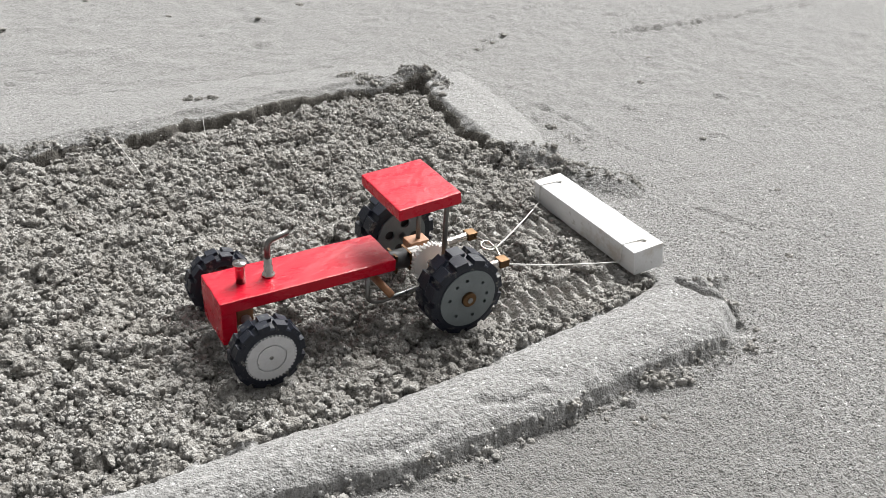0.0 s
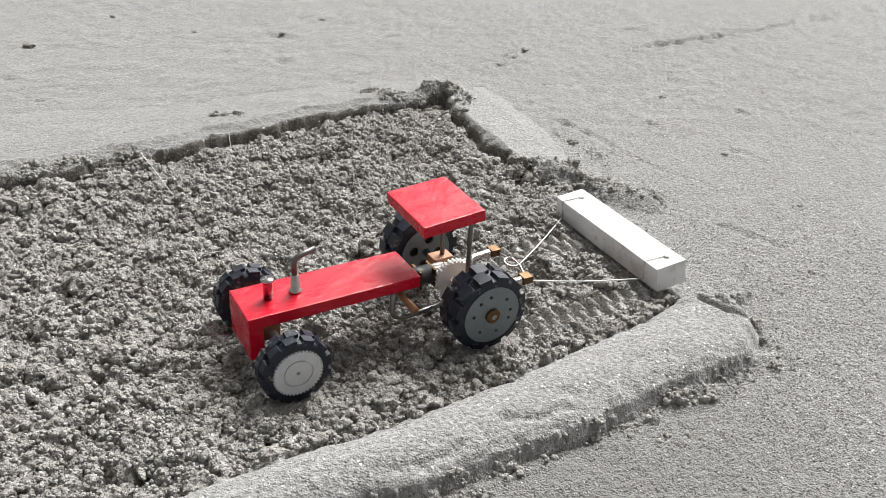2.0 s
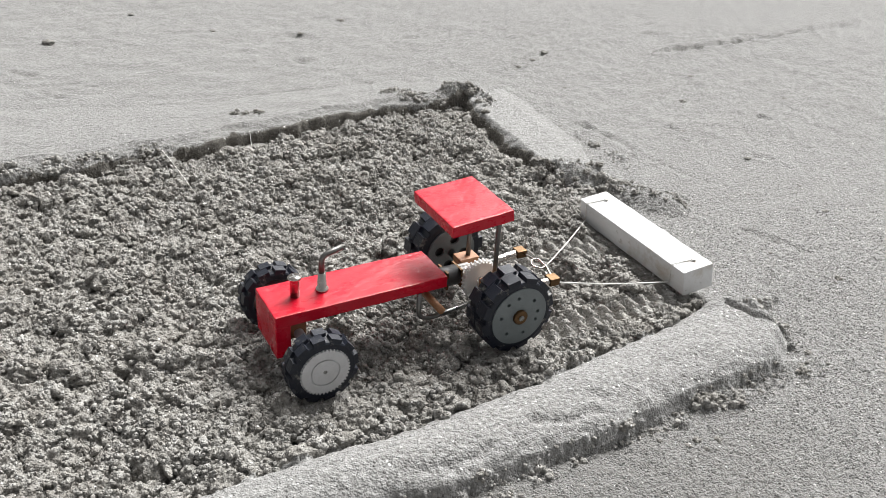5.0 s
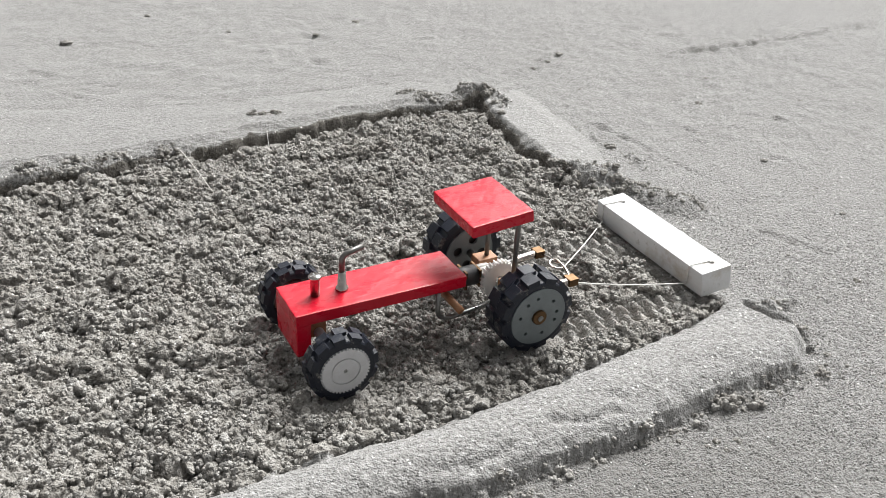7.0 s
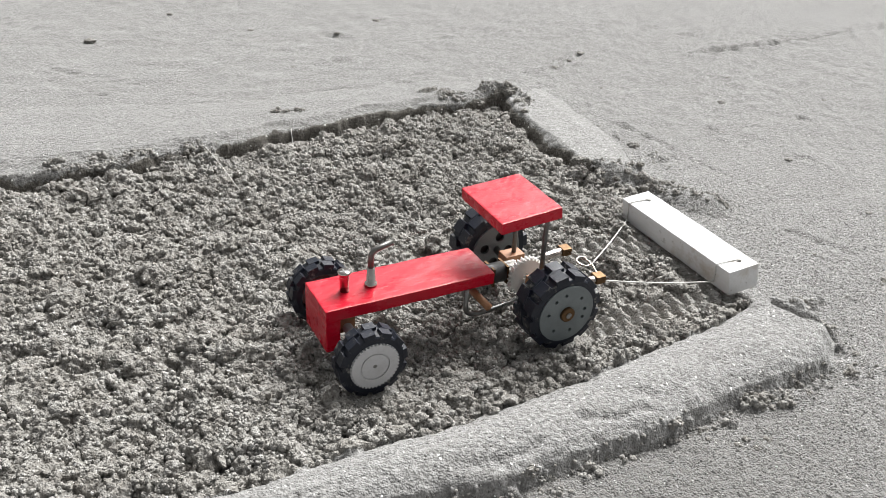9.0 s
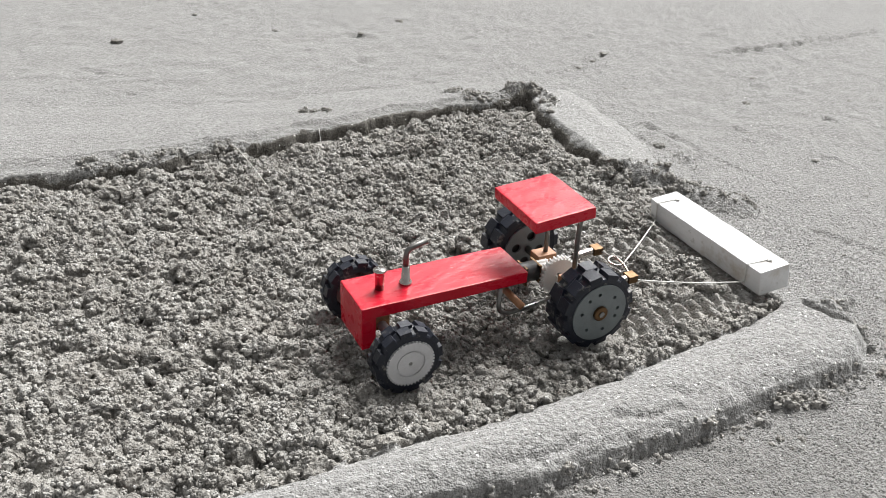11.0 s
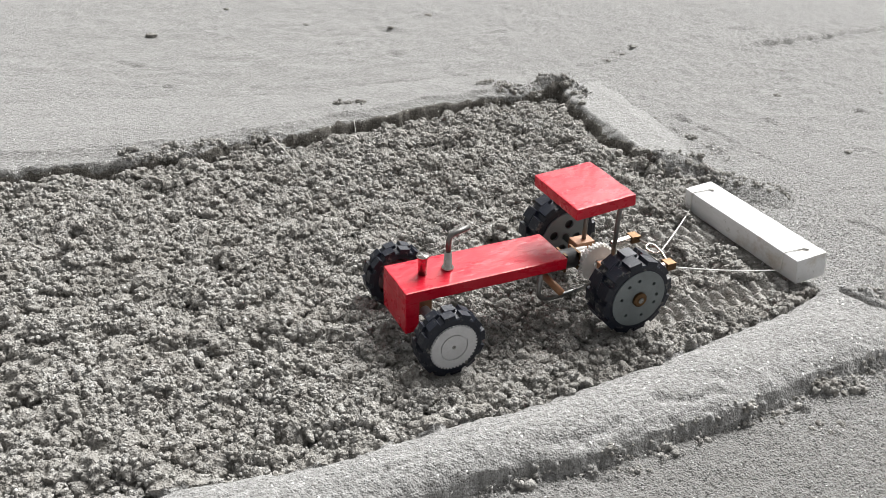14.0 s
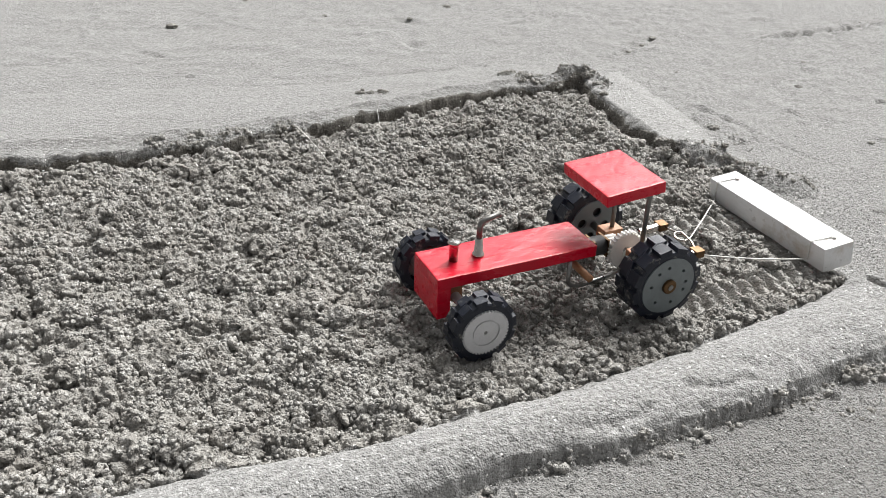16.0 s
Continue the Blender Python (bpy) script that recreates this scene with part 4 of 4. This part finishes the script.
def clustered(name, count, seed):
    """Lumps of sand, each a cluster of crumbs stuck together like popcorn."""
    rs = np.random.RandomState(seed)
    n_try = count * 12
    px, py, luck = rs.uniform(-46, 23, n_try), rs.uniform(15, 72, n_try), rs.uniform(0, 1, n_try)
    ii, jj = ((px - GX[0]) / STEP).astype(int), ((py - GY[0]) / STEP).astype(int)
    ok = luck < clumped[jj, ii]
    px, py = px[ok][:count], py[ok][:count]
    n = len(px)
    size = 0.14 + 0.30 * rs.uniform(0, 1, n) ** 2.2
    pz = height(px, py) - 0.25 * size
    each = 12
    q, up = rs.uniform(0, 2 * math.pi, (n, each)), rs.uniform(-0.15, 1.0, (n, each))
    flat = np.sqrt(np.maximum(0, 1 - up ** 2))
    reach = size[:, None] * rs.uniform(0.65, 1.1, (n, each))
    cx = (px[:, None] + reach * flat * np.cos(q)).ravel()
    cy = (py[:, None] + reach * flat * np.sin(q)).ravel()
    cz = (pz[:, None] + 0.75 * reach * up).ravel()
    r = (size[:, None] * rs.uniform(0.22, 0.5, (n, each))).ravel()
    return lump_mesh(name, cx, cy, cz, r, 1, rs, 0.38, SOIL, "lumps of crumbs of damp grey sand heaped over the plot")


clumped = loose * smooth(-0.7, 0.4, value_noise(X, Y, 1.3, 51) + 0.6 * value_noise(X, Y, 0.5, 52))
clustered("sand_lumps", 3400, 8)
strewn("sand_crumbs", 20000, 0.04, 0.11, 1.5, 1, loose * (0.25 + 0.75 * clumped), SOIL, "small loose crumbs of damp grey sand over the plot", 9, 0.4, 0.1, True, 0.4)
open_sand = np.where(in_plot | in_back | in_side, 0.0, np.where(in_front, 0.0, 1.0)) * (1 - smooth(30.0, 62.0, Y + 0.2 * X)) * smooth(-16, -10, X) * clear_soil
strewn("sand_grains", 32000, 0.025, 0.055, 1.5, 0, open_sand, GRAINS, "single coarse grains of grey sand on the ground", 10, 0.35, 0.25, False)


def straw(points):
    """A thin dry fibre lying over the soil."""
    line = [(x, y, max(float(height(x, y)), 0.3) + up) for x, y, up in points]
    x0, y0, z0 = line[0]
    bm = bmesh.new()
    tube(bm, rounded([(x - x0, y - y0, z - z0) for x, y, z in line], 5, 1.5), 0.018, 6)
    ob = new("straw", mesh_of("straw", bm, STRING, True))
    ob.location = CM * Vector(line[0])
    tagged(ob, "thin pale dry straw lying on the crumbly soil", "straw")


straw(((-21.0, 49.3, 0.02), (-19.2, 46.6, 0.6), (-17.0, 44.1, 0.02)))
straw(((-16.1, 51.9, 0.02), (-16.4, 52.6, 0.6), (-16.6, 53.3, 1.0)))


def leaf_bit():
    bm = bmesh.new()
    ring = [(0.0, -0.32), (0.16, -0.1), (0.14, 0.18), (0.02, 0.3), (-0.15, 0.12), (-0.12, -0.15)]
    vs = [bm.verts.new(CM * Vector((x, y, 0.05 * math.cos(4 * y)))) for x, y in ring]
    f = bm.faces.new(vs)
    made = bmesh.ops.extrude_face_region(bm, geom=[f])["geom"]
    for v in made:
        if isinstance(v, bmesh.types.BMVert):
            v.co.z += 0.0003
    bmesh.ops.recalc_face_normals(bm, faces=bm.faces)
    ob = new("leaf_scrap", mesh_of("leaf_scrap", bm, LEAF))
    ob.matrix_world = pose(1.5 * CM, 34.2 * CM, (float(height(1.5, 34.2)) + 0.05) * CM, 20, -15, 40)
    tagged(ob, "tiny yellow dry leaf scrap on the soil", "leaf")


leaf_bit()
